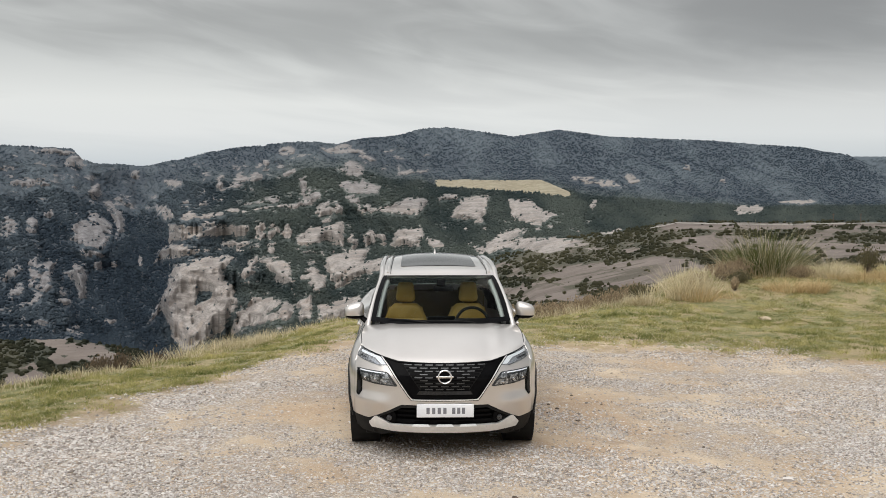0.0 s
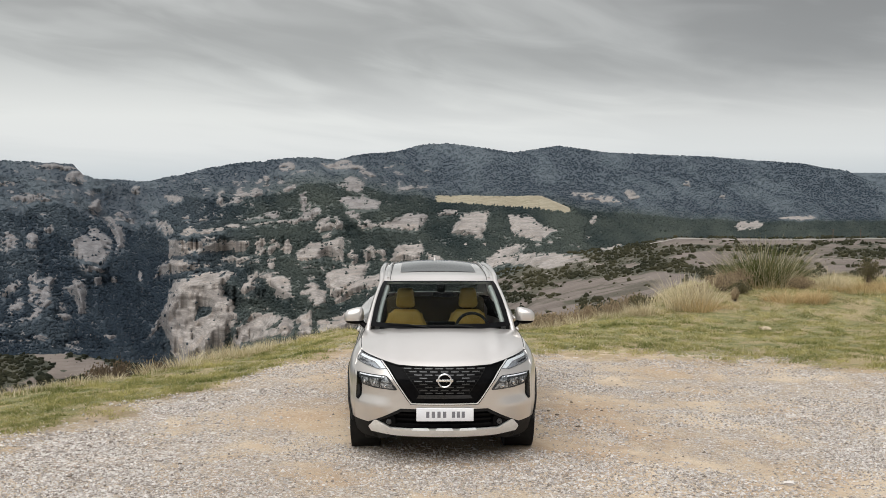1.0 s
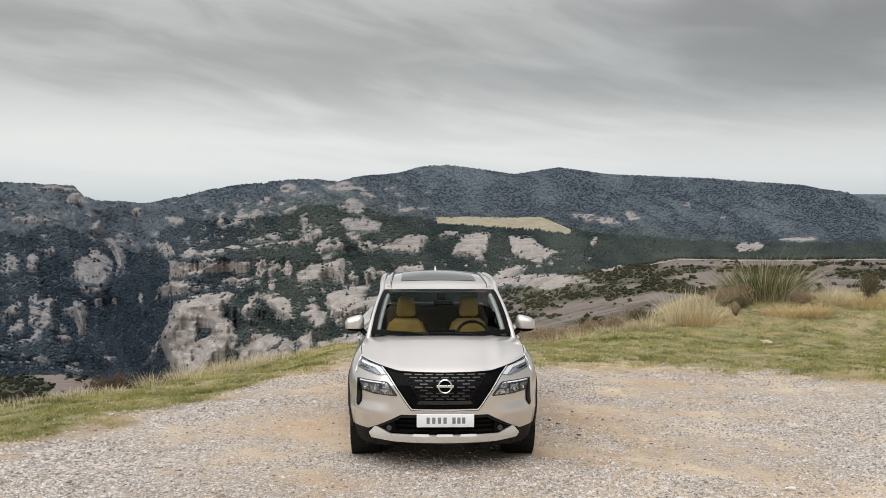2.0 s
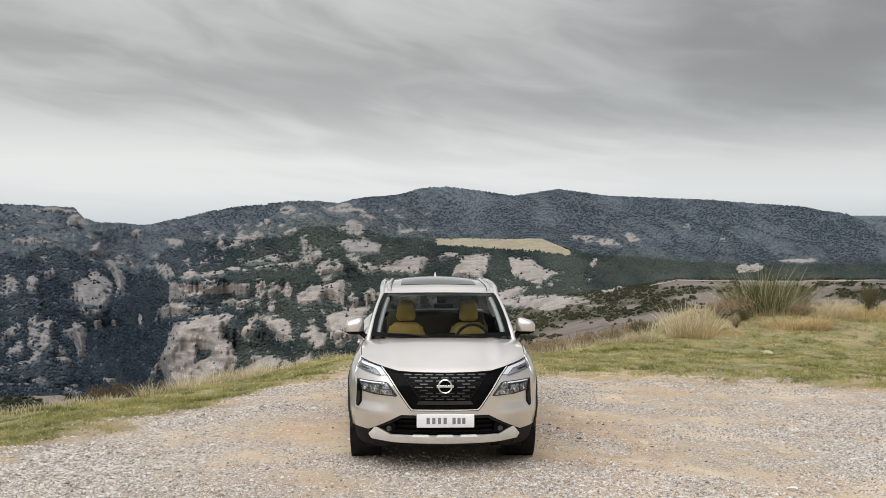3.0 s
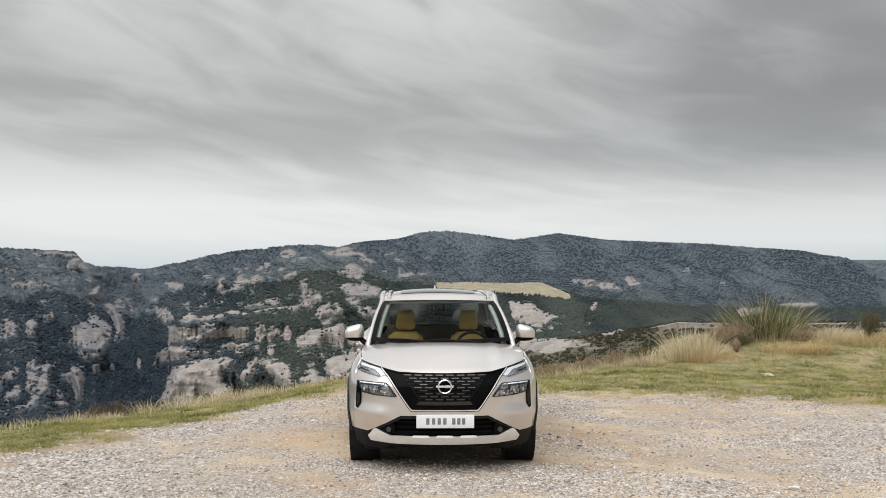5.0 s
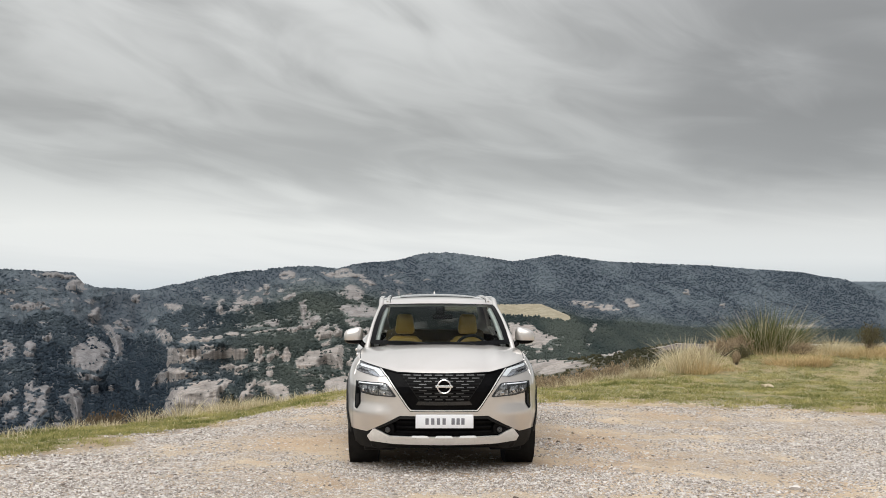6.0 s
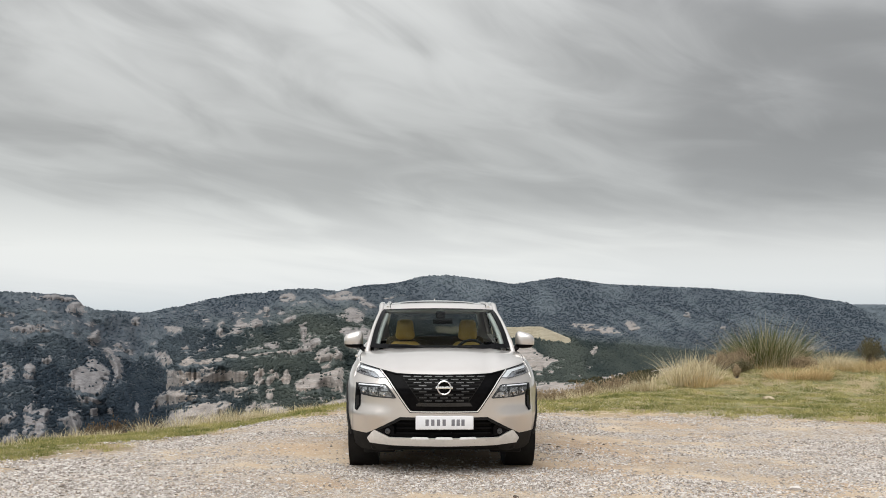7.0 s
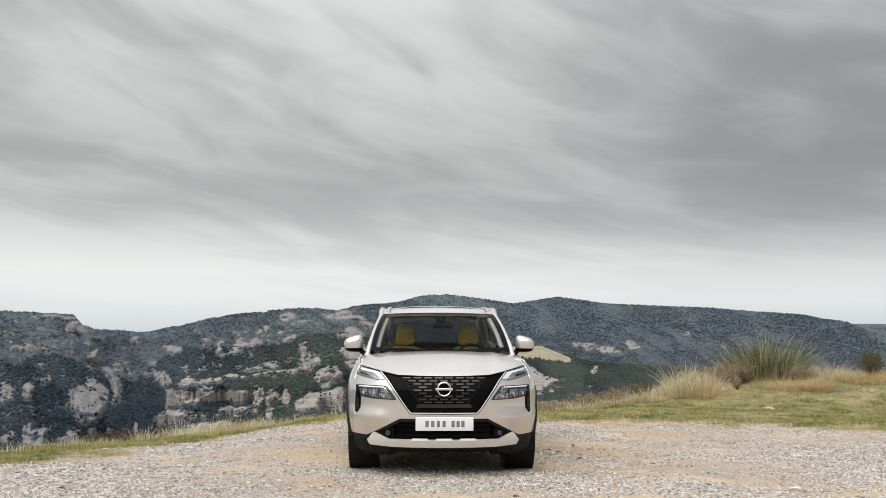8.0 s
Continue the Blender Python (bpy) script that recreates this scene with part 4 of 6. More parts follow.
def build_car():
    car = tagged(new("car"), "champagne metallic family SUV parked on pale gravel", "car")

    def front(name, outline, mat, out=0.0, deep=0.02, step=0.04, r=0.006, label="", parent=car, mirror=True):
        pts = fillet(outline, r, 3) if r else outline
        bm = sheet(pts, lambda x, z: (x, nose(x, z) - out, z), step, (0, deep, 0), mirror)
        return part(name, bm, mat, parent, label)

    # painted bumper and nose
    rim = [(edge_x(z), z) for z in np.linspace(1.03, 0.385, 14)]
    front("front_bumper", [(0, 0.587), (0.31, 0.588), (0.345, 0.632), (0.520, 0.885), (0.545, 0.893), (0.61, 0.884), (0.775, 0.918), (edge_x(0.93) - 0.02, 0.93)] + [p for p in rim if p[1] < 0.93] + [(0.715, 0.377), (0.655, 0.407), (0.60, 0.437), (0.405, 0.541), (0, 0.541)], M_PAINT, 0, 0.02, 0.018, 0)
    # bonnet
    part("bonnet", lattice(lambda a, b: hood_at(2 * a - 1, b), 48, 28, (0, 0.01, -0.015)), M_PAINT, car)
    seam = [Vector(hood_at(k, 0.0, -0.009)) + Vector((0, -0.006, 0)) for k in np.linspace(-1, 1, 41)]
    part("bonnet_seam", tube(seam, 0.008, 6), M_BLACK, car)
    for sg in (1, -1):
        part("bonnet_seam", tube([hood_at(sg * 1.0, v, 0.0) for v in np.linspace(0, 1, 14)], 0.004, 6), M_BLACK, car)
    # radiator grille
    grille = front("grille", [(0, 0.602), (0.296, 0.603), (0.326, 0.640), (0.498, 0.888), (0.565, 0.966), (0.50, 0.950), (0.43, 0.935), (0, 0.926)], M_BLACK, -0.012, 0.03, 0.04, 0, "gloss black grille with fine bars")
    front("grille_mesh", [(0, 0.684), (0.232, 0.684), (0.40, 0.925), (0, 0.922)], M_PLASTIC, -0.008, 0.01, 0.04, 0, parent=grille)
    for i in range(9):
        z = 0.912 - 0.0275 * i
        w = 0.385 - 0.168 * (0.912 - z) / 0.23
        bar = part("grille_bar", sheet([(-w, z - 0.007), (w, z - 0.007), (w, z + 0.007), (-w, z + 0.007)], lambda x, zz: (x, nose(x, zz) - 0.002, zz), 0.05, (0, 0.02, 0)), M_BLACK, grille)
        k = 0 if i % 2 else 0.5
        for j in range(-4, 5):
            x = (j + k) * 0.098
            if abs(x) + 0.036 < w and not (abs(x) < 0.10 and 2 < i < 6):
                part("bar_accent", sheet(fillet([(x - 0.036, z - 0.0045), (x + 0.036, z - 0.0045), (x + 0.036, z + 0.0045), (x - 0.036, z + 0.0045)], 0.004, 2), lambda a, b: (a, nose(a, b) - 0.007, b), 0.05, (0, 0.006, 0)), M_ACCENT, bar)
    front("grille_sill", [(0, 0.640), (0.262, 0.642), (0.236, 0.676), (0, 0.674)], M_DARKROOF, 0.004, 0.02, 0.05, 0.004, parent=grille)
    # black panel that outlines the bright strip
    front("strip_outline", [(0, 0.580), (0.314, 0.581), (0.352, 0.628), (0.530, 0.884), (0.560, 0.925), (0.512, 0.885), (0.335, 0.636), (0.305, 0.596), (0, 0.596)], M_BLACK, 0.004, 0.02, 0.04, 0.003)
    # bright strip that frames the grille as a wide V
    front("chrome_strip", [(0, 0.587), (0.311, 0.588), (0.345, 0.632), (0.522, 0.886), (0.594, 0.970), (0.585, 0.970), (0.512, 0.8875), (0.338, 0.636), (0.304, 0.596), (0, 0.596)], M_SILVER, 0.012, 0.02, 0.04, 0.004, "bright chrome strip")
    # badge: a ring and a bar
    badge = part("badge", moved(turned([(-0.006 + 0.010 * math.cos(a), 0.060 + 0.009 * math.sin(a)) for a in np.linspace(0, 2 * math.pi, 11)[:-1]], 40, "y", True), pose(0, nose(0, 0.812) - 0.014, 0.812)), M_CHROME, car, "plain chrome ring and bar")
    part("badge_bar", rbox(0, nose(0, 0.812) - 0.022, 0.812, 0.160, 0.012, 0.022, 0.004), M_CHROME, badge)
    part("badge_face", moved(turned([(0.0, 0.001), (0.0, 0.06)], 30, "y"), pose(0, nose(0, 0.812) - 0.008, 0.812)), M_BLACK, badge)
    # lamps, one by one on each side
    for sg in (1, -1):
        def lay(name, outline, mat, out, deep, r, parent, label="", step=0.035):
            pts = fillet(outline, r, 3) if r else outline
            bm = sheet(pts, lambda x, z: (sg * x, nose(x, z) - out, z), step, (0, deep, 0) if deep else None)
            return part(name, bm, mat, parent, label, facing=None if deep else (0, -1, 0))
        drl = lay("running_lamp", [(0.785, 1.018), (0.66, 0.992), (0.598, 0.972), (0.530, 0.893), (0.61, 0.886), (0.775, 0.921), (0.832, 0.934), (0.825, 0.965)], M_LAMPGREY, -0.006, 0.03, 0.008, car, "slim daytime lamp with white light guide")
        lay("light_guide", [(0.785, 0.998), (0.66, 0.974), (0.603, 0.962), (0.545, 0.900), (0.592, 0.897), (0.648, 0.949), (0.70, 0.960), (0.79, 0.978)], M_WHITEGLOW, 0.003, 0.01, 0.006, drl)
        lay("light_guide", [(0.80, 0.958), (0.70, 0.938), (0.655, 0.930), (0.60, 0.897), (0.64, 0.896), (0.69, 0.921), (0.80, 0.944)], M_REFL, 0.001, 0.008, 0.005, drl)
        lay("lens", [(0.79, 1.022), (0.66, 0.995), (0.594, 0.974), (0.524, 0.892), (0.61, 0.884), (0.775, 0.919), (0.838, 0.932), (0.828, 0.967)], M_LENS, 0.012, 0, 0.008, drl)
        lamp = lay("headlamp", [(0.812, 0.842), (0.545, 0.838), (0.520, 0.826), (0.438, 0.716), (0.452, 0.708), (0.655, 0.716), (0.770, 0.733), (0.800, 0.76)], M_BEZEL, 0.003, 0.02, 0.012, car, "main headlamp behind clear lens")
        lay("reflector", [(0.797, 0.834), (0.56, 0.830), (0.56, 0.820), (0.797, 0.823)], M_WHITEGLOW, 0.006, 0.01, 0.006, lamp)
        lay("reflector", [(0.592, 0.830), (0.545, 0.828), (0.505, 0.775), (0.585, 0.775)], M_LAMPGREY, 0.006, 0.01, 0.004, lamp)
        lay("reflector", [(0.788, 0.806), (0.715, 0.806), (0.712, 0.740), (0.765, 0.748)], M_LAMPGREY, 0.006, 0.01, 0.004, lamp)
        lay("reflector", [(0.70, 0.806), (0.615, 0.806), (0.61, 0.728), (0.70, 0.737)], M_LAMPGREY, 0.006, 0.01, 0.004, lamp)
        lay("reflector", [(0.60, 0.768), (0.50, 0.768), (0.468, 0.720), (0.60, 0.724)], M_LAMPGREY, 0.006, 0.01, 0.004, lamp)
        for cx, cz in ((0.742, 0.765), (0.648, 0.762), (0.548, 0.742)):
            eye = moved(turned([(-0.010, 0.004), (-0.008, 0.012), (0.0, 0.017), (0.006, 0.018)], 16, "y"), pose(sg * cx, nose(cx, cz) - 0.009, cz))
            part("projector", eye, M_CHROME, lamp)
        lay("lens", [(0.806, 0.838), (0.545, 0.834), (0.522, 0.822), (0.444, 0.718), (0.456, 0.712), (0.655, 0.720), (0.768, 0.737), (0.795, 0.762)], M_LENS, 0.016, 0, 0.012, lamp)
        slot = lay("air_slot", [(0.826, 0.842), (0.806, 0.835), (0.775, 0.735), (0.778, 0.630), (0.812, 0.578), (0.836, 0.592)], M_BLACK, 0.004, 0.02, 0.010, car, "black upright air slot")
        lay("slot_throat", [(0.818, 0.72), (0.792, 0.725), (0.793, 0.64), (0.815, 0.605), (0.824, 0.61)], M_PLASTIC, 0.007, 0.004, 0.004, slot)
        fog = lay("corner_intake", [(0.636, 0.412), (0.47, 0.470), (0.455, 0.440), (0.46, 0.372), (0.51, 0.368)], M_BLACK, -0.004, 0.02, 0.01, car)
        part("sensor", moved(turned([(-0.012, 0.004), (-0.010, 0.020), (0.0, 0.026), (0.012, 0.027)], 20, "y"), pose(sg * 0.515, nose(0.515, 0.408) - 0.004, 0.408)), M_ACCENT, fog)
    # lower intake, its slats, valance and silver skid bar
    front("intake_trim", [(0, 0.539), (0.405, 0.539), (0.60, 0.435), (0.655, 0.405), (0.715, 0.375), (0.700, 0.345), (0.64, 0.395), (0.44, 0.490), (0.40, 0.515), (0, 0.515)], M_PLASTIC, 0.006, 0.04, 0.05, 0.004, "dark grained bumper trim")
    intake = front("lower_intake", [(0, 0.52), (0.40, 0.52), (0.64, 0.40), (0.62, 0.345), (0, 0.342)], M_BLACK, -0.05, 0.01, 0.06, 0)
    for z in (0.485, 0.440, 0.395):
        w = 0.44
        part("intake_slat", sheet([(-w, z - 0.008), (w, z - 0.008), (w, z + 0.008), (-w, z + 0.008)], lambda x, zz: (x, nose(x, zz) + 0.012, zz), 0.08, (0, 0.05, 0)), M_BLACK, intake)
    front("valance", [(0, 0.262), (0.50, 0.264), (0.53, 0.225), (0.60, 0.205), (0.78, 0.215), (edge_x(0.25) - 0.01, 0.25), (edge_x(0.384), 0.384), (0.717, 0.373), (0.66, 0.34), (0, 0.33)], M_PLASTIC, -0.012, 0.05, 0.05, 0, "dark grained lower bumper")
    skid = front("skid_bar", [(0, 0.349), (0.50, 0.352), (0.636, 0.410), (0.657, 0.405), (0.714, 0.332), (0.688, 0.286), (0.50, 0.279), (0, 0.274)], M_SILVER, 0.022, 0.06, 0.04, 0.008, "satin silver skid bar")
    for x in (-0.60, 0.60):
        part("air_deflector", rbox(x, 0.50, 0.225, 0.30, 0.10, 0.11, 0.02), M_PLASTIC, car)
    # the tabs are no lamps but share the added glow
    for x in (-0.22, 0.0, 0.22):
        part("skid_tab", sheet(fillet([(x - 0.085, 0.343), (x + 0.085, 0.343), (x + 0.07, 0.362), (x - 0.07, 0.362)], 0.006, 2), lambda a, b: (a, nose(a, b) - 0.024, b), 0.05, (0, 0.03, 0)), M_WHITEGLOW, skid)
    # number plate, with plain bars for its characters
    plate = part("number_plate", rbox(0.004, 0.012, 0.496, 0.530, 0.012, 0.124, 0.006), M_PLATE, car, "white plate with dark bars")
    part("plate_holder", rbox(0.004, 0.024, 0.496, 0.50, 0.016, 0.11, 0.004), M_PLASTIC, plate)
    for i, x in enumerate((-0.160, -0.108, -0.056, -0.004, 0.078, 0.124, 0.168)):
        part("plate_bar", rbox(x + 0.004, 0.005, 0.497, 0.030, 0.003, 0.058, 0.001, 1), M_INK, plate)

    # flanks
    def flank(name, outline, mat, out=0.0, label="", parent=car, fn=side, step=0.05, deep=0.02):
        objs = []
        for sg in (1, -1):
            bm = sheet(outline, lambda y, z: (sg * (fn(y, z) + out), y, z), step, (-sg * deep, 0, 0))
            objs.append(part(name, bm, mat, parent, label))
        return objs

    def arch(cy, r, a0, a1, n=16):
        return [(cy + r * math.cos(radians(a)), 0.37 + r * math.sin(radians(a))) for a in np.linspace(a0, a1, n)]

    def hood_edge(v):
        p = hood_at(1.0, v)
        return (p[1], p[2] - 0.002)
    top = [hood_edge(v) for v in np.linspace(0, 1, 9)]
    RA = 0.415
    flank("front_wing", [(edge_y(z), z) for z in np.linspace(0.385, 1.03, 14)] + top[1:] + [(1.42, 1.10), (1.42, 0.30), (1.36, 0.30)] + arch(0.95, RA, -8, 177), M_PAINT)
    doors = flank("front_door", [(1.426, 1.10), (2.0, 1.105), (2.494, 1.11), (2.494, 0.30), (1.426, 0.30)], M_PAINT)
    rear = flank("rear_door", [(2.5, 1.11), (3.0, 1.12), (3.46, 1.133), (3.40, 0.86)] + arch(3.655, RA, 122, 178, 8) + [(3.20, 0.30), (2.5, 0.30)], M_PAINT)
    flank("rear_wing", [(3.466, 1.133), (3.9, 1.15), (4.40, 1.158), (4.50, 1.0), (4.53, 0.7), (4.50, 0.42), (4.1, 0.36)] + arch(3.655, RA, 2, 121, 14) + [(3.406, 0.86)], M_PAINT)
    for cy in (0.95, 3.655):
        for sg in (1, -1):
            outer, inner = arch(cy, RA + 0.045, -4, 184, 20), arch(cy, RA - 0.012, 184, -4, 20)
            part("arch_trim", sheet(outer + inner, lambda y, z: (sg * (side(y, z) + 0.012), y, z), 0.06, (-sg * 0.05, 0, 0)), M_PLASTIC, car, "dark grained arch trim")
            liner = [(x, r) for x, r in ((0.62, 0.02), (0.62, 0.42), (0.90, 0.425))]
            part("arch_liner", moved(turned(liner, 28), Matrix.Diagonal((sg, 1, 1, 1)) @ pose(0, cy, 0.39)), M_PLASTIC, car)
    flank("sill_trim", [(1.34, 0.33), (3.27, 0.33), (3.27, 0.22), (1.34, 0.22)], M_PLASTIC, 0.012, "dark grained sill", deep=0.06)
    for d, y in list(zip(doors, (2.36, 2.36))) + list(zip(rear, (3.30, 3.30))):
        sg = 1 if d is doors[0] or d is rear[0] else -1
        x = side(y, 0.97) + 0.02
        part("handle", rbox(sg * x, y - 0.08, 0.97, 0.03, 0.20, 0.03, 0.012), M_PAINT, d)
    # inner shell that shuts off the seams
    part("floor_pan", rbox(0, 2.35, 0.30, 1.36, 4.1, 0.18, 0.04), M_PLASTIC, car)
    part("firewall", rbox(0, 1.05, 0.66, 1.30, 0.5, 0.56, 0.05), M_PLASTIC, car)
    part("radiator", rbox(0, 0.42, 0.62, 1.1, 0.16, 0.52, 0.03), M_PLASTIC, car)
    for sg in (1, -1):
        part("door_card", sheet([(1.35, 1.085), (3.45, 1.10), (4.4, 1.12), (4.4, 0.84), (1.35, 0.84)], lambda y, z: (sg * (side(y, z) - 0.07), y, z), 0.12, (-sg * 0.05, 0, 0)), M_CABIN, car)
        part("door_core", sheet([(1.35, 0.86), (3.2, 0.86), (3.2, 0.32), (1.35, 0.32)], lambda y, z: (sg * (side(y, z) - 0.06), y, z), 0.15, (-sg * 0.04, 0, 0)), M_CABIN, car)
    # windscreen with its dark border
    screen = part("windscreen", lattice(lambda a, b: glass_at(2 * a - 1, b), 28, 14), M_GLASS, car, "clear windscreen with dark border", facing=(0, -0.5, 1))
    screen.visible_shadow = False
    part("border", lattice(lambda a, b: glass_at(2 * a - 1, -0.02 + 0.085 * b, 0.003), 28, 2), M_BLACK, screen)
    part("border", lattice(lambda a, b: glass_at(2 * a - 1, 0.968 + 0.030 * b, 0.003), 28, 2), M_BLACK, screen)
    for sg in (1, -1):
        part("border", lattice(lambda a, b: glass_at(sg * (0.93 + 0.07 * a), b, 0.003), 2, 14), M_BLACK, screen)
    part("cowl", lattice(lambda a, b: (0.76 * (2 * a - 1), 1.06 + 0.20 * (2 * a - 1) ** 2 + 0.13 * b, 1.112 + 0.006 * b - 0.02 * (2 * a - 1) ** 2), 20, 3, (0, 0, -0.03)), M_CABIN, car)
    for base, tip in (((0.42, 0.012), (-0.28, 0.030)), ((-0.20, 0.012), (-0.74, 0.036))):
        pts = [glass_at(base[0] + (tip[0] - base[0]) * k, base[1] + (tip[1] - base[1]) * k + 0.02 * math.sin(math.pi * k), 0.016) for k in np.linspace(0, 1, 8)]
        wiper = part("wiper", tube(pts, [0.007, 0.007, 0.006, 0.006, 0.006, 0.005, 0.005, 0.004], 6), M_PLASTIC, car)
        part("wiper_arm", tube([glass_at(base[0] + 0.12, -0.05, 0.01), glass_at(base[0] + 0.02, 0.0, 0.02), pts[3]], 0.006, 6), M_PLASTIC, wiper)
    # roof
    roof = part("roof", lattice(lambda a, b: roof_at(2 * a - 1, b), 30, 40, (0, 0, -0.03)), M_PAINT, car)
    part("sunroof", lattice(lambda a, b: roof_at(1.40 * (a - 0.5), 0.145 + 0.50 * b, 0.005), 16, 16), M_DARKROOF, roof, "dark glass sunroof")
    for sg in (1, -1):
        part("roof_ditch", lattice(lambda a, b: roof_at(sg * (0.865 + 0.012 * a), 0.01 + 0.9 * b, 0.004), 2, 24), M_PLASTIC, roof)
        rail = []
        for k in np.linspace(0, 1, 14):
            p = Vector(roof_at(sg * 0.915, 0.03 + 0.74 * k))
            p.z += 0.014 * min(1, math.sin(math.pi * min(max(k, 0.0), 1.0)) * 3.2) - 0.004
            rail.append(p)
        part("roof_rail", tube(rail, 0.017, 8, 0.85), M_PAINT, roof)
        pillar = [glass_at(sg * 1.03, v, -0.012) for v in np.linspace(-0.12, 1.0, 9)]
        cant = [(sg * lerp([(2.05, 0.632), (2.8, 0.643), (3.6, 0.632), (4.36, 0.59)], y), y, roof_at(1, (y - 2.06) / 2.2)[2] - 0.008) for y in np.linspace(2.2, 4.3, 12)]
        part("roof_frame", tube(pillar + cant, [0.028] * 3 + [0.022] * 5 + [0.032] * 13, 10), M_PAINT, car)
        # pale inner pillar trim
        part("pillar_trim", tube([glass_at(sg * 0.93, v, -0.05) for v in np.linspace(0.02, 0.93, 8)], 0.026, 8), M_PALETRIM, car, "pale grey inner pillar trim")
        # side glass and pillars
        for nm, out, mat, o in (("front_window", [(1.46, 1.112), (2.475, 1.118), (2.475, 1.545), (2.16, 1.535)], M_TINT, 0.0), ("rear_window", [(2.525, 1.118), (3.55, 1.142), (3.55, 1.545), (2.525, 1.548)], M_PRIVACY, 0.0), ("quarter_window", [(3.60, 1.145), (4.02, 1.22), (3.86, 1.50), (3.60, 1.54)], M_PRIVACY, 0.0)):
            w = part(nm, sheet(out, lambda y, z: (sg * window_at(y, z, o)[0], y, z), 0.08), mat, car, facing=(sg, 0, 0))
            w.visible_shadow = False
        part("centre_pillar", sheet([(2.46, 1.105), (2.54, 1.105), (2.54, 1.56), (2.46, 1.56)], lambda y, z: (sg * window_at(y, z, -0.004)[0], y, z), 0.08, (-sg * 0.03, 0, 0)), M_BLACK, car)
        part("rear_pillar", sheet([(3.56, 1.128), (4.02, 1.16), (4.45, 1.16), (4.40, 1.52), (3.86, 1.56), (3.56, 1.56), (3.60, 1.535), (3.86, 1.495), (4.02, 1.22), (3.60, 1.15)], lambda y, z: (sg * window_at(y, z, 0.006)[0], y, z), 0.06, (-sg * 0.03, 0, 0)), M_PAINT, car)
        part("wing_shoulder", lattice(lambda a, b: ((lambda y: (sg * ((1 - b) * (side(y, lerp(BELT, y) - 0.004) - 0.004) + b * (window_at(y, lerp(BELT, y) + 0.02, 0.004)[0])), y, lerp(BELT, y) - 0.004 + 0.03 * math.sin(0.5 * math.pi * b)))(2.7 + 1.75 * a)), 24, 5), M_PAINT, car)
        part("belt_strip", tube([(sg * (window_at(y, lerp(BELT, y) + 0.006, 0.006)[0]), y, lerp(BELT, y) + 0.006) for y in np.linspace(1.44, 4.1, 16)], 0.011, 6), M_CHROME, car)
        # door mirror
        def shell(th, ph):
            ct, st = math.cos(th), math.sin(th)
            sq = lambda v, e: math.copysign(abs(v) ** e, v)
            x, y, z = sq(math.cos(ph), 0.6) * sq(ct, 0.55), sq(math.sin(ph), 0.7) * sq(ct, 0.6), sq(st, 0.75)
            taper = 0.80 + 0.20 * x if sg > 0 else 0.80 - 0.20 * x
            return (sg * 0.918 + 0.104 * x, 1.60 + 0.105 * y * (1 if y < 0 else 0.35), 1.205 + 0.076 * z * (1.14 - 0.22 * sg * x) + 0.010 * (sg * -x))
        cap = lattice(lambda a, b: shell(radians(-22 + 112 * b), 2 * math.pi * a), 28, 10)
        mir = part("door_mirror", cap, M_PAINT, car, "champagne door mirror with black base")
        part("mirror_base", lattice(lambda a, b: [c * k + d for c, k, d in zip(shell(radians(-90 + 70 * b), 2 * math.pi * a), (1, 1, 1), (0, 0, 0.002))], 28, 8), M_BLACK, mir)
        part("mirror_arm", tube([(sg * 0.86, 1.60, 1.160), (sg * 0.822, 1.59, 1.12), (sg * 0.775, 1.57, 1.085)], [0.045, 0.038, 0.04], 8, 0.7), M_BLACK, mir)
        part("mirror_glass", rbox(sg * 0.917, 1.630, 1.212, 0.165, 0.012, 0.105, 0.03), M_CHROME, mir)
    part("roof_fin", lattice(lambda a, b: (0.028 * math.cos(2 * math.pi * a) * (1 - b) ** 0.7, 3.86 + 0.07 * math.sin(2 * math.pi * a) * (1 - 0.75 * b) + 0.055 * b, 1.585 + 0.105 * b), 14, 6), M_PAINT, car)
    # tail
    def tail(x, z):
        t = min(abs(x) / (half_width(min(z, 1.1)) * 1.0), 0.999)
        return 4.66 - 0.60 * (1 - (1 - t ** 2.6) ** (1 / 2.6)) - 0.05 * sstep(0.5, 0.25, z) - 0.42 * max(0, z - 1.08)
    part("tailgate", sheet([(-0.80, 1.14), (-0.80, 0.62), (0.80, 0.62), (0.80, 1.14)], lambda x, z: (x, tail(x, z), z), 0.06, (0, -0.02, 0)), M_PAINT, car)
    part("rear_bumper", sheet([(-0.86, 0.61), (-0.86, 0.34), (0.86, 0.34), (0.86, 0.61)], lambda x, z: (x, tail(x, z), z), 0.06, (0, -0.02, 0)), M_PLASTIC, car)
    rw = part("rear_screen", sheet([(-0.66, 1.15), (0.66, 1.15), (0.56, 1.51), (-0.56, 1.51)], lambda x, z: (x, tail(x, z) - 0.02, z), 0.06), M_PRIVACY, car, facing=(0, 1, 0))
    rw.visible_shadow = False
    part("spoiler", sheet([(-0.54, 1.49), (0.54, 1.49), (0.54, 1.53), (-0.54, 1.53)], lambda x, z: (x, 4.46 - 0.10 * x * x, z), 0.1, (0, -0.12, 0)), M_PAINT, car)
    for sg in (1, -1):
        part("tail_lamp", sheet([(0.44, 1.02), (0.80, 1.00), (0.83, 0.90), (0.42, 0.93)], lambda x, z: (sg * x, tail(x, z) + 0.012, z), 0.05, (0, -0.02, 0)), M_RED, car, "red tail lamp")

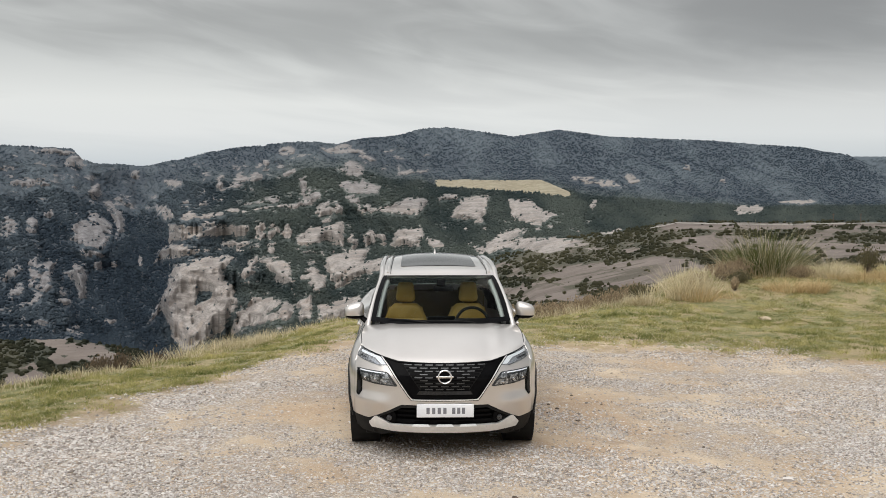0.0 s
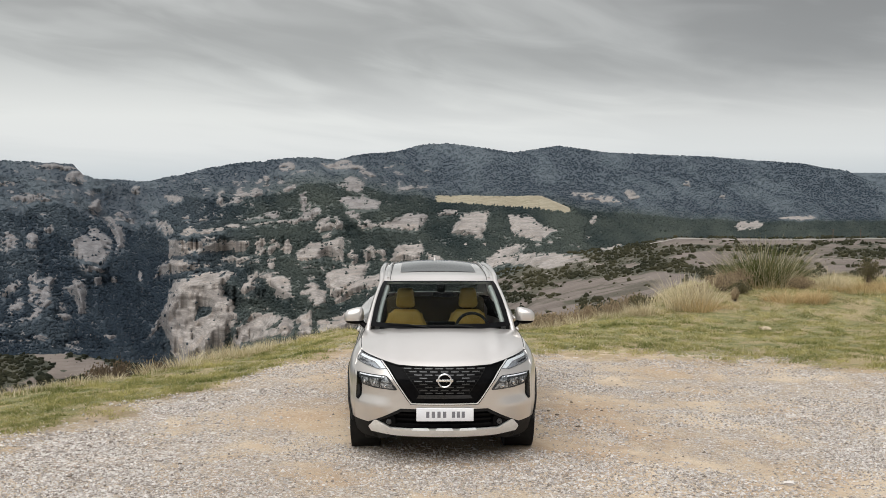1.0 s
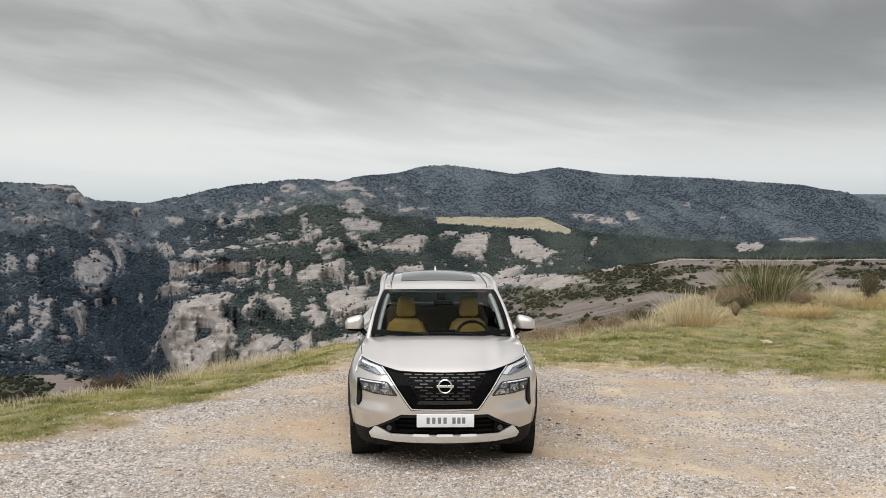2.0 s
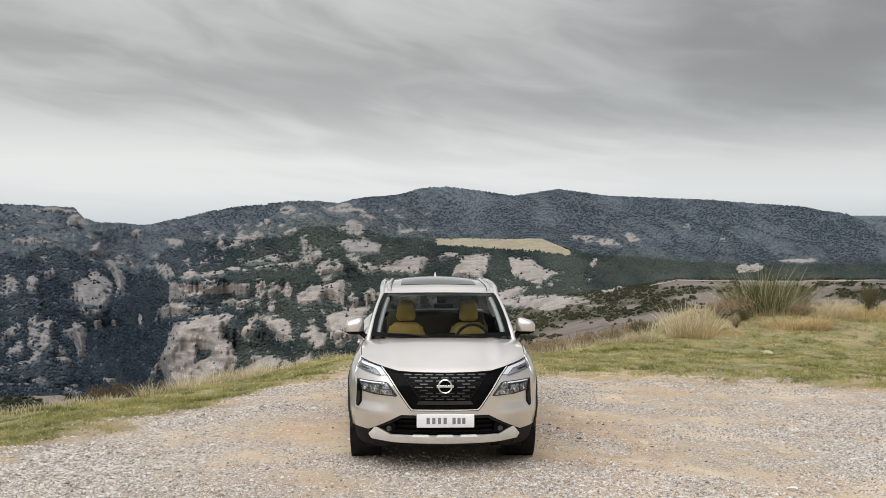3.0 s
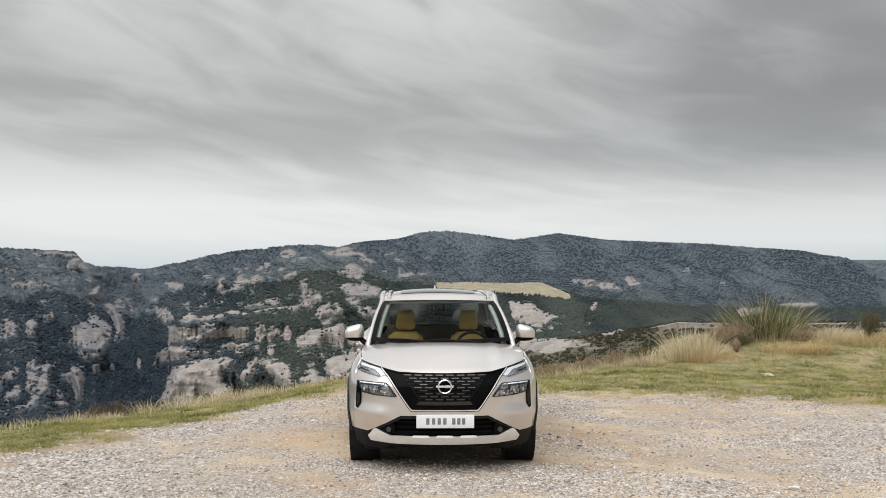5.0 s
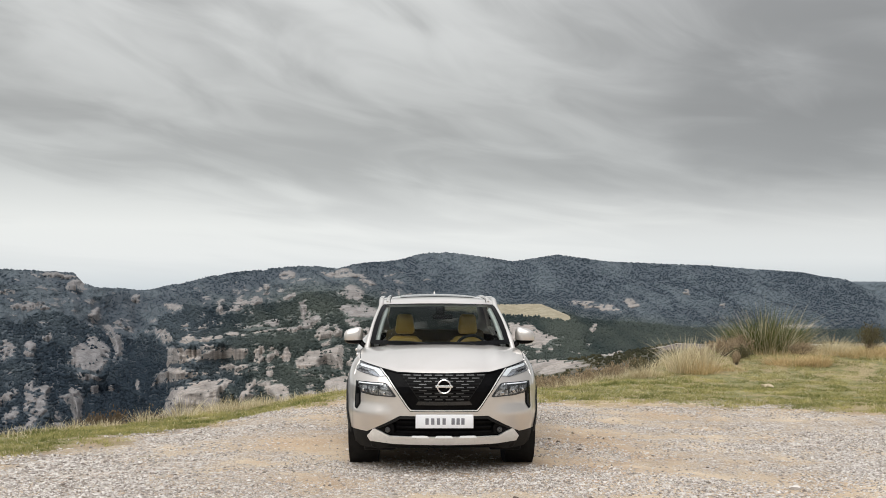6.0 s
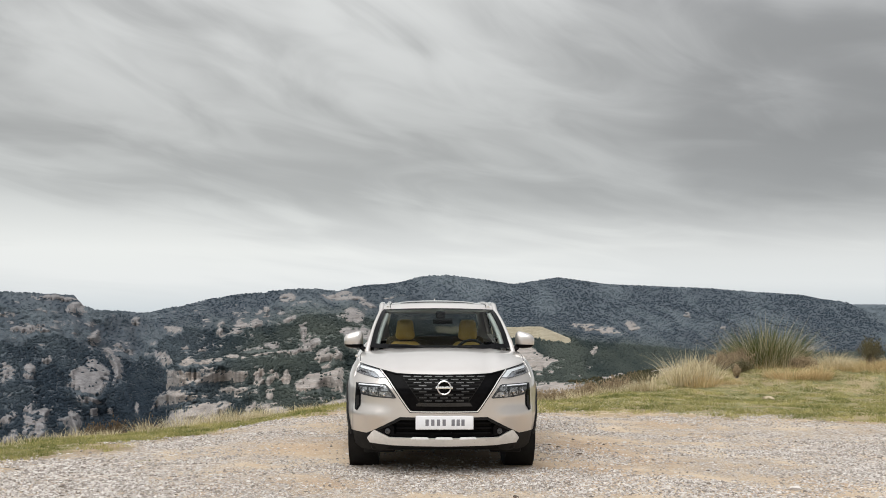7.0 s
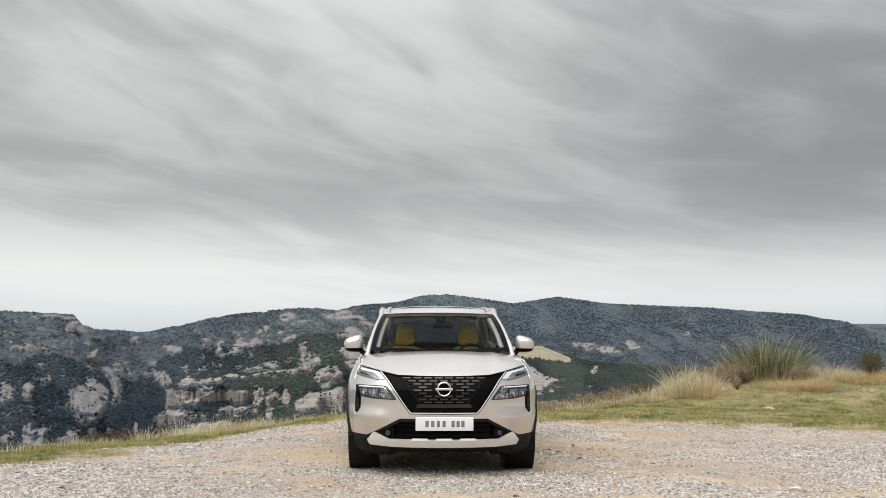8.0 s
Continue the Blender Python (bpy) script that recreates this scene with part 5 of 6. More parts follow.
    # wheels
    def wheel(cx, cy):
        sg = 1 if cx > 0 else -1
        c = pose(cx, cy, 0.37)
        tyre_p = [(-0.100, 0.245), (-0.113, 0.275), (-0.117, 0.315), (-0.110, 0.350), (-0.090, 0.366), (-0.05, 0.370), (0.05, 0.370), (0.090, 0.366), (0.110, 0.350), (0.117, 0.315), (0.113, 0.275), (0.100, 0.245)]
        w = part("wheel", moved(turned(tyre_p, 48), c), M_TYRE, car, "dark road wheel")
        treads = []
        for k in range(48):
            a = 2 * math.pi * k / 48
            for o in (-0.075, -0.025, 0.025, 0.075):
                treads.append(moved(rbox(o, 0, 0.371, 0.040, 0.034, 0.008, 0.002, 1), c @ Matrix.Rotation(a + 0.03 * (o > 0), 4, "X")))
        part("tread", merge(*treads), M_TYRE, w)
        part("rim", moved(turned([(sg * 0.02, 0.03), (sg * 0.06, 0.06), (sg * 0.055, 0.20), (sg * 0.10, 0.235), (sg * 0.112, 0.25), (sg * -0.10, 0.245)], 40), c), M_SILVER, w)
        for k in range(5):
            sp = rbox(sg * 0.085, 0, 0.14, 0.03, 0.07, 0.20, 0.01)
            part("spoke", moved(sp, c @ Matrix.Rotation(2 * math.pi * k / 5, 4, "X")), M_SILVER, w)
    for cy in (0.95, 3.655):
        for cx in (0.795, -0.795):
            wheel(cx, cy)

    # cabin
    dash = part("dashboard", rbox(0, 1.52, 0.93, 1.36, 0.42, 0.28, 0.07), M_CABIN, car)
    part("screen_panel", rbox(0.02, 1.70, 1.075, 0.30, 0.02, 0.11, 0.01), M_BLACK, dash)
    part("instrument_hood", rbox(0.36, 1.62, 1.075, 0.42, 0.22, 0.06, 0.03), M_CABIN, dash)
    part("console", rbox(0, 2.1, 0.66, 0.24, 0.8, 0.34, 0.05), M_CABIN, car)
    tilt = Matrix.Rotation(radians(-24), 4, "X")
    ring = turned([(0.017 * math.cos(a), 0.178 + 0.017 * math.sin(a)) for a in np.linspace(0, 2 * math.pi, 9)[:-1]], 36, "y", True)
    st = part("steering_wheel", moved(ring, pose(0.362, 1.80, 1.035) @ tilt), M_CABIN, car)
    part("steering_hub", moved(rbox(0, 0, 0, 0.33, 0.04, 0.07, 0.02), pose(0.362, 1.79, 1.03) @ tilt), M_CABIN, st)
    for x in (-0.372, 0.352):
        seat = part("front_seat", rbox(x, 2.16, 0.60, 0.50, 0.52, 0.18, 0.07), M_TAN, car, "mustard leather seat")
        back = lattice(lambda a, b: ((0.245 - 0.05 * sstep(0.7, 1, b)) * math.copysign(abs(math.cos(2 * math.pi * a)) ** 0.55, math.cos(2 * math.pi * a)) + x, 2.36 + 0.13 * b + 0.065 * math.copysign(abs(math.sin(2 * math.pi * a)) ** 0.6, math.sin(2 * math.pi * a)) * (1 - 0.3 * b), 0.62 + 0.50 * b), 32, 14)
        bmesh.ops.contextual_create(back, geom=[e for e in back.edges if e.is_boundary and e.verts[0].co.z > 1.05])
        bmesh.ops.remove_doubles(back, verts=back.verts[:], dist=0.0005)
        sb = part("backrest", back, M_TAN, seat)
        pad = rbox(0, 0, 0, 0.46, 0.12, 0.20, 0.055, 4)
        for v in pad.verts:
            v.co.x *= 1.0 - 0.34 * sstep(-0.06, 0.12, v.co.z)
        part("shoulder", moved(pad, pose(x, 2.465, 1.068)), M_TAN, seat)
        head = rbox(0, 0, 0, 0.230, 0.11, 0.235, 0.05)
        for v in head.verts:
            v.co.x *= 1.0 - 0.22 * sstep(-0.13, 0.15, v.co.z)
        part("headrest", moved(head, pose(x, 2.44, 1.305, 8)), M_TAN, seat)
        for o in (-0.05, 0.05):
            part("headrest_post", tube([(x + o, 2.47, 1.15), (x + o, 2.46, 1.22)], 0.007, 6), M_CHROME, seat)
    bench = part("rear_seat", rbox(0, 3.10, 0.62, 1.2, 0.5, 0.2, 0.07), M_TANSHADE, car, "mustard leather rear bench")
    part("backrest", rbox(0, 3.40, 0.92, 1.22, 0.16, 0.58, 0.06, 3, Matrix.Rotation(radians(-12), 4, "X")), M_TANSHADE, bench)
    for x in (-0.40, 0.0, 0.40):
        part("headrest", rbox(x, 3.46, 1.19 if x else 1.15, 0.24, 0.09, 0.12, 0.04), M_TANSHADE, bench)
    im = part("inside_mirror", rbox(0.045, 1.90, 1.405, 0.22, 0.03, 0.06, 0.015), M_BLACK, car)
    part("mirror_stalk", rbox(0.02, 1.90, 1.475, 0.10, 0.05, 0.09, 0.02), M_BLACK, im)
    part("headlining", lattice(lambda a, b: roof_at(1.9 * (a - 0.5), 0.03 + 0.9 * b, -0.045), 8, 14), M_CABIN, car)
    part("boot_floor", rbox(0, 4.0, 0.70, 1.3, 0.9, 0.1, 0.03), M_CABIN, car)
    return car


M_BEZEL = varied("lamp_bezel", (0.022, 0.022, 0.023), (0.08, 0.08, 0.083), 30, 0.3, 0.4)
M_ACCENT = varied("grille_accent", (0.055, 0.055, 0.057), (0.095, 0.095, 0.097), 20, 0.3, 0.5)
M_LAMPGREY = varied("lamp_housing", (0.07, 0.07, 0.073), (0.72, 0.72, 0.72), 38, 0.22, 0.55)
# seat leather darkened for the rear bench, to hold the cabin's shade
M_TANSHADE = varied("shaded_mustard_leather", (0.055, 0.038, 0.012), (0.085, 0.058, 0.018), 7, 0.65)
M_PALETRIM = varied("pale_trim", (0.36, 0.36, 0.355), (0.43, 0.43, 0.42), 9, 0.7)
build_car()
# ---- woods and scrub on the mountains ----
def ball():
    bm = bmesh.new()
    bmesh.ops.create_icosphere(bm, subdivisions=1, radius=1)
    v = np.array([p.co[:] for p in bm.verts])
    f = np.array([[q.index for q in p.verts] for p in bm.faces])
    bm.free()
    return v, f


BALL_V, BALL_F = ball()
OCTA_V = np.array([(1, 0, 0), (-1, 0, 0), (0, 1, 0), (0, -1, 0), (0, 0, 1), (0, 0, -1)], float)
OCTA_F = np.array([(0, 2, 4), (2, 1, 4), (1, 3, 4), (3, 0, 4), (2, 0, 5), (1, 2, 5), (3, 1, 5), (0, 3, 5)])


def crown(lobes, seed):
    """A ragged crown of small lobes, 1 high and about 1 wide, standing on z = 0."""
    g = np.random.default_rng(seed)
    vs, fs = [], []
    if lobes == 0:
        v = OCTA_V * 0.5 * g.uniform(0.7, 1.3, (6, 1)) + g.normal(0, 0.08, (6, 3)) + np.array([0, 0, 0.42])
        return v, OCTA_F
    for k in range(lobes):
        r = 0.5 if lobes == 1 else g.uniform(0.22, 0.40)
        c = np.array([0, 0, 0.42]) if lobes == 1 else np.array([g.uniform(-0.32, 0.32), g.uniform(-0.32, 0.32), g.uniform(0.18, 0.72)])
        v = BALL_V * r * g.uniform(0.62, 1.38, (len(BALL_V), 1)) + c + g.normal(0, 0.05, (len(BALL_V), 3))
        fs.append(BALL_F + sum(len(a) for a in vs))
        vs.append(v)
    return np.concatenate(vs), np.concatenate(fs)


def strew(name, crowns, pos, width, height, mat, seed, label, category, tones, greens):
    """Many crowns in one mesh."""
    g = np.random.default_rng(seed)
    pick = g.integers(0, len(crowns), len(pos))
    vs, fs, ts, gs, base = [], [], [], [], 0
    for k, (cv, cf) in enumerate(crowns):
        at = np.where(pick == k)[0]
        if not len(at):
            continue
        a = g.uniform(0, 2 * np.pi, len(at))
        c, s = np.cos(a)[:, None], np.sin(a)[:, None]
        w, h = width[at][:, None], height[at][:, None]
        x, y, z = cv[:, 0][None], cv[:, 1][None], cv[:, 2][None]
        v = np.stack([(x * c - y * s) * w, (x * s + y * c) * w, (z - 0.30) * h], -1) + pos[at][:, None, :]
        fs.append((cf[None] + base + (np.arange(len(at)) * len(cv))[:, None, None]).reshape(-1, 3))
        vs.append(v.reshape(-1, 3))
        ts.append(np.repeat(tones[at], len(cv)))
        gs.append(np.repeat(greens[at], len(cv)))
        base += len(at) * len(cv)
    me = mesh_from(name, np.concatenate(vs), np.concatenate(fs), True)
    for key, values in (("tone", ts), ("green", gs)):
        me.attributes.new(key, "FLOAT", "POINT").data.foreach_set("value", np.concatenate(values).astype(np.float32))
    me.materials.append(mat)
    return tagged(new(name, me), label, category, kind="stuff")


def wood_mat(name, deep, light, deep_green, light_green, own_part):
    """Leaves of a wood: the slope's tone with its painted shade, and a little of each tree's own; greener where the
    slope is.
    """
    m, nt, b = material(name, 0.85)

    def attr(key):
        at = nt.nodes.new("ShaderNodeAttribute")
        at.attribute_name = key
        return at.outputs["Fac"]
    own = nt.nodes.new("ShaderNodeNewGeometry").outputs["Random Per Island"]
    f = maths(nt, "ADD", maths(nt, "MULTIPLY", attr("tone"), 1 - own_part), maths(nt, "MULTIPLY", own, own_part), clamp=True)
    col = mixc(nt, attr("green"), mixc(nt, f, deep, light), mixc(nt, f, deep_green, light_green))
    nt.links.new(col, b.inputs["Base Color"])
    b.inputs["Specular IOR Level"].default_value = 0.1
    tr = nt.nodes.new("ShaderNodeBsdfTranslucent")
    nt.links.new(col, tr.inputs[0])
    mx = nt.nodes.new("ShaderNodeMixShader")
    mx.inputs[0].default_value = 0.5
    nt.links.new(b.outputs[0], mx.inputs[1])
    nt.links.new(tr.outputs[0], mx.inputs[2])
    nt.links.new(mx.outputs[0], nt.nodes["Material Output"].inputs[0])
    return m


# blue haze in the leaf colours where the slope isn't green
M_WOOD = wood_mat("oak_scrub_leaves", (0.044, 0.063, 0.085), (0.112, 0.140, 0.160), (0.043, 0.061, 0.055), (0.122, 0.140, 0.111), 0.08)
M_SCRUB = wood_mat("heath_scrub_leaves", (0.026, 0.032, 0.022), (0.105, 0.099, 0.058), (0.026, 0.032, 0.022), (0.105, 0.099, 0.058), 0.3)
# far leaves lightened and blued to hold distance haze
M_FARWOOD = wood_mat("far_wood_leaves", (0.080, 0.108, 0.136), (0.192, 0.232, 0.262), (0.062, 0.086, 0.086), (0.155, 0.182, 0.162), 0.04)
M_HEATHER = varied("brown_heather", (0.17, 0.125, 0.075), (0.43, 0.33, 0.205), 3, 0.9, per_piece=0.6)


def plant_mountains():
    g = np.random.default_rng(21)
    L = LAND
    cols, rows = L["R"].shape
    view = len(VIEW)

    def choose(n, keep):
        i, j = g.integers(2, view - 2, n), g.integers(1, rows - 1, n)
        ok = keep(i, j) & (L["out"][i, j] > 2.0)
        i, j = i[ok], j[ok]
        p = np.stack([L["X"][i, j], L["Y"][i, j], L["Z"][i, j]], -1)
        t = g.random((len(i), 1))
        q = np.stack([L["X"][i + 1, j], L["Y"][i + 1, j], L["Z"][i + 1, j]], -1)
        return p * (1 - t) + q * t, L["R"][i, j], i, j

    def cover(i, j):
        above = L["rock"][i, np.minimum(j + 3, rows - 1)]
        bare = np.clip(np.maximum(L["rock"][i, j], 0.9 * above) * 2.4 - 0.2, 0, 0.994)
        bare = np.maximum(bare, np.clip(L["field"][i, j], 0, 1))
        bare = np.maximum(bare, np.clip(L["heath"][i, j] * 1.8, 0, 0.985))
        return g.random(len(i)) > bare
    near = lambda i, j: (L["R"][i, j] < 330) & (L["R"][i, j] > 55) & cover(i, j)
    brink = lambda i, j: np.clip(L["rock"][i, j + 1] + L["rock"][i, np.maximum(j - 5, 0)], 0, 1)
    mid = lambda i, j: (L["R"][i, j] >= 330) & (L["R"][i, j] < 1000) & cover(i, j) & (g.random(len(i)) < 0.8 + 0.2 * brink(i, j))
    far = lambda i, j: (L["R"][i, j] >= 1000) & (L["R"][i, j] < 3200) & cover(i, j)
    p, r, i, j = choose(120000, near)
    h = g.uniform(0.25, 1.0, len(p)) ** 2.0 * (0.30 + r / 360)
    strew("scrub", [crown(1, s) for s in range(14)], p, h * g.uniform(0.9, 1.7, len(p)), h * g.uniform(0.9, 1.5, len(p)), M_SCRUB, 1, "dark green evergreen scrub on the slopes", "scrub", L["tone"][i, j], L["green"][i, j])
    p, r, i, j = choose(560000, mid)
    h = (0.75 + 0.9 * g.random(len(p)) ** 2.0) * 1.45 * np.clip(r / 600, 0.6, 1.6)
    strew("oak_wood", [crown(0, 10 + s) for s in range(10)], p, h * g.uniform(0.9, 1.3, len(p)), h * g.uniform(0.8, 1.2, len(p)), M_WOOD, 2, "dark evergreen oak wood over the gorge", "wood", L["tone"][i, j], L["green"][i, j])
    crest = L["V"].max(axis=1)
    brow = lambda i, j: far(i, j) & ((L["V"][i, j] > crest[i] - 2.5) | (g.random(len(i)) < 0.85))
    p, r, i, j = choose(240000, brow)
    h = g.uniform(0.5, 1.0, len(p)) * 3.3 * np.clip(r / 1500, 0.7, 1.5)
    strew("far_wood", [crown(0, 20 + s) for s in range(8)], p, h * g.uniform(1.0, 1.5, len(p)), h * g.uniform(0.7, 0.95, len(p)), M_FARWOOD, 3, "far woods on the ridges, coloured with blue haze", "wood", L["tone"][i, j], L["green"][i, j])


plant_mountains()


# ---- blades of grass ----
def blade_mesh(name, pos, height, width, lean_dir, lean_amt, mat, seg=2):
    """Tapered bent blades in one mesh; arrays of one entry a blade."""
    n = len(pos)
    g = np.random.default_rng(len(pos))
    a = g.uniform(0, np.pi, n)
    side_v = np.stack([np.cos(a), np.sin(a), np.zeros(n)], -1)
    ld = np.stack([np.cos(lean_dir), np.sin(lean_dir), np.zeros(n)], -1)
    rows = []
    for k in range(seg):
        t = k / seg
        c = pos + np.stack([np.zeros(n), np.zeros(n), height * t * (1 - 0.25 * lean_amt * t)], -1) + ld * (height * lean_amt * t ** 1.8)[:, None]
        w = (width * (1 - 0.75 * t))[:, None]
        rows += [c - side_v * w, c + side_v * w]
    tip = pos + np.stack([np.zeros(n), np.zeros(n), height * (1 - 0.25 * lean_amt)], -1) + ld * (height * lean_amt)[:, None]
    verts = np.stack(rows + [tip], 1)
    k = verts.shape[1]
    tris = []
    for s in range(seg - 1):
        o = 2 * s
        tris += [(o, o + 1, o + 3), (o, o + 3, o + 2)]
    tris.append((k - 3, k - 2, k - 1))
    f = (np.array(tris)[None] + (np.arange(n) * k)[:, None, None]).reshape(-1, 3)
    me = mesh_from(name, verts.reshape(-1, 3), f, False)
    me.materials.append(mat)
    return me


def blades_mat(name, a, c, own=0.75):
    """Dry or green blades, which let some light through."""
    m = varied(name, a, c, 1.2, 0.75, per_piece=own)
    nt = m.node_tree
    b = nt.nodes["Principled BSDF"]
    b.inputs["Specular IOR Level"].default_value = 0.2
    tr = nt.nodes.new("ShaderNodeBsdfTranslucent")
    nt.links.new(b.inputs["Base Color"].links[0].from_socket, tr.inputs[0])
    mx = nt.nodes.new("ShaderNodeMixShader")
    mx.inputs[0].default_value = 0.42
    nt.links.new(b.outputs[0], mx.inputs[1])
    nt.links.new(tr.outputs[0], mx.inputs[2])
    nt.links.new(mx.outputs[0], nt.nodes["Material Output"].inputs[0])
    return m


M_TURF = blades_mat("short_turf", (0.098, 0.138, 0.031), (0.60, 0.53, 0.235), 0.28)
M_STRAW = blades_mat("straw_grass", (0.38, 0.265, 0.12), (0.86, 0.71, 0.43))
M_PALE = blades_mat("pale_dry_grass", (0.34, 0.26, 0.125), (0.95, 0.87, 0.64))
M_RUSH = blades_mat("green_rush", (0.032, 0.058, 0.016), (0.20, 0.20, 0.068))


def grass():
    g = np.random.default_rng(5)
    n = 1500000
    x, y = g.uniform(-9, 13, n), g.uniform(0.2, 15.5, n)
    out, tf = past_rim(x, y), turf_at(x, y)
    bear = np.abs(np.arctan2(x - OX, y - OY) - 0.033) < 0.45
    dens = np.clip(0.75 + 1.2 * fbm(x * 0.8, y * 1.3, 4, 0.6, 90) + 1.0 * fbm(x * 4, y * 4, 3, 0.6, 89), 0.05, 1)
    thin = np.clip(14.0 / np.hypot(x - OX, y - OY), 0.3, 1) ** 1.3
    ok = bear & (out < 0.7) & (tf > 0.25 + 0.5 * g.random(n)) & (g.random(n) < dens * thin)
    x, y, out = x[ok], y[ok], out[ok]
    z = lay_by(x, y) - np.where(out > 0, 0.25 * np.minimum(out, 0.8), 0) - 0.004
    k = len(x)
    pos = np.stack([x, y, z], -1)
    h = g.uniform(0.02, 0.05, k) * np.clip(0.75 + 2.2 * fbm(x * 5, y * 5, 3, 0.6, 93), 0.3, 2.2)
    me = blade_mesh("turf", pos, h, g.uniform(0.004, 0.009, k), g.uniform(0, 6.28, k), g.uniform(0.2, 1.0, k), M_TURF, 1)
    lit = g.random(k) < 0.04 + 0.28 * smooth(9.0, 11.5, y) * smooth(3.5, 5.5, x) + 0.35 * np.clip(fbm(x * 0.7, y * 0.7, 3, 0.6, 97), 0, 1)
    m2 = blade_mesh("dry_turf", pos[lit], h[lit] * 1.3, g.uniform(0.003, 0.006, lit.sum()), g.uniform(0, 6.28, lit.sum()), g.uniform(0.4, 1.3, lit.sum()), M_PALE, 1)
    tagged(new("dry_turf", m2), "bleached dry grass among the turf", "grass", kind="stuff")
    tagged(new("turf", me), "short green and yellowing turf round the gravel", "grass", kind="stuff")
    # long dry grass along the rim
    n = 300000
    x, y = g.uniform(-9, 15, n), g.uniform(0.2, 21.5, n)
    out = past_rim(x, y)
    tuft = fbm(x * 1.3, y * 1.3, 3, 0.6, 95)
    ok = (np.abs(out - 0.25) < 0.55) & (g.random(n) < np.clip(0.35 + 1.6 * tuft, 0.06, 1)) & (np.abs(np.arctan2(x - OX, y - OY) - 0.033) < 0.45)
    x, y, out, tuft = x[ok], y[ok], out[ok], tuft[ok]
    z = lay_by(x, y) - np.where(out > 0, 0.25 * np.minimum(out, 0.8), 0)
    k = len(x)
    h = g.uniform(0.05, 0.20, k) * (1 + 1.6 * np.clip(tuft, 0, 1)) * (1 - 0.45 * smooth(0.5, 1.5, x) * smooth(4.2, 3.6, x)) * (0.85 - 0.2 * smooth(-4.0, -5.5, x))
    me = blade_mesh("rim_grass", np.stack([x, y, z], -1), h, g.uniform(0.002, 0.0045, k), g.uniform(0, 6.28, k), g.uniform(0.15, 0.8, k), M_PALE, 2)
    tagged(new("rim_grass", me), "long pale dry grass along the edge", "grass", kind="stuff")


grass()


def ground_z(x, y):
    return float(lay_by(np.array([x]), np.array([y]))[0])


def clump(name, x, y, rad, tall, n, mat, label, category, spread=0.6, seed=0, fat=0.004, droop=0.0, parent=None, zoff=0.0, oval=1.0):
    """A tussock: blades that fan out from a crowded foot."""
    g = np.random.default_rng(seed + 100)
    a, q = g.uniform(0, 2 * np.pi, n), np.sqrt(g.random(n))
    # blades hang together in locks
    locks = 9 + n // 60
    la, lq, lh = g.uniform(0, 2 * np.pi, locks), np.sqrt(g.random(locks)), g.uniform(0.55, 1.1, locks)
    own = g.integers(0, locks, n)
    loose = 0.5 if n > 300 else 0.3
    a = np.where(g.random(n) < loose, la[own] + g.normal(0, 0.22, n), a)
    q = np.clip(np.where(g.random(n) < loose, lq[own] + g.normal(0, 0.08, n), q), 0, 1.1)
    px, py = rad * 0.5 * q * np.cos(a) * oval, rad * 0.5 * q * np.sin(a)
    z0 = ground_z(x, y) - 0.03 + zoff
    pos = np.stack([x + px, y + py, np.full(n, z0)], -1)
    h = tall * g.uniform(0.30, 1.0, n) ** 0.8 * (1.05 - 0.30 * q) * lh[own]
    amt = np.clip(spread * q * g.uniform(0.4, 1.3, n) + droop * g.random(n), 0, 1.6)
    me = blade_mesh(name, pos, h, fat * g.uniform(0.6, 1.3, n), a + g.normal(0, 0.5, n), amt, mat, 3)
    ob = new(name, me)
    if parent is not None:
        ob.parent = parent
        return ob
    return tagged(ob, label, category)


def bush(name, x, y, rad, tall, mat, label, seed, zoff=0.0):
    """A low bush: twigs from the foot, and many small leaf tufts."""
    g = np.random.default_rng(seed)
    z0 = ground_z(x, y) - 0.03 + zoff
    root = tagged(new(name), label, "bush")
    root.location = (x, y, z0)
    twigs, vs, fs, base = [], [], [], 0
    for k in range(34):
        a, q = g.uniform(0, 6.28), g.uniform(0.1, 0.95)
        end = Vector((rad * q * math.cos(a), rad * q * math.sin(a), tall * (1.02 - 0.45 * q * q) * g.uniform(0.7, 1)))
        mid = Vector((end.x * 0.35, end.y * 0.35, end.z * 0.55))
        twigs.append(tube([(0.02 * math.cos(a), 0.02 * math.sin(a), 0), mid, end], [0.012, 0.007, 0.003], 4))
        for j in range(38):
            c = mid.lerp(end, g.uniform(0.0, 1.12)) + Vector(g.normal(0, 0.012 + 0.09 * rad, 3))
            s = g.uniform(0.006, 0.016)
            v = OCTA_V * s * g.uniform(0.4, 1.6, (6, 3)) * np.array([0.8, 0.8, 1.7]) + np.array(c[:])
            vs.append(v)
            fs.append(OCTA_F + base)
            base += 6
    part("twigs", merge(*twigs), M_TWIG, root)
    me = mesh_from("leaves", np.concatenate(vs), np.concatenate(fs), False)
    me.materials.append(mat)
    ob = new("leaves", me)
    ob.parent = root
    return root


M_TWIG = varied("grey_twig", (0.10, 0.08, 0.06), (0.18, 0.14, 0.11), 20, 0.9)
M_BRAMBLE = varied("dark_brown_bramble", (0.055, 0.040, 0.025), (0.175, 0.125, 0.075), 4, 0.9, per_piece=0.6)
M_OLIVE = varied("dark_olive_leaf", (0.05, 0.05, 0.022), (0.15, 0.125, 0.055), 4, 0.8, per_piece=0.6)

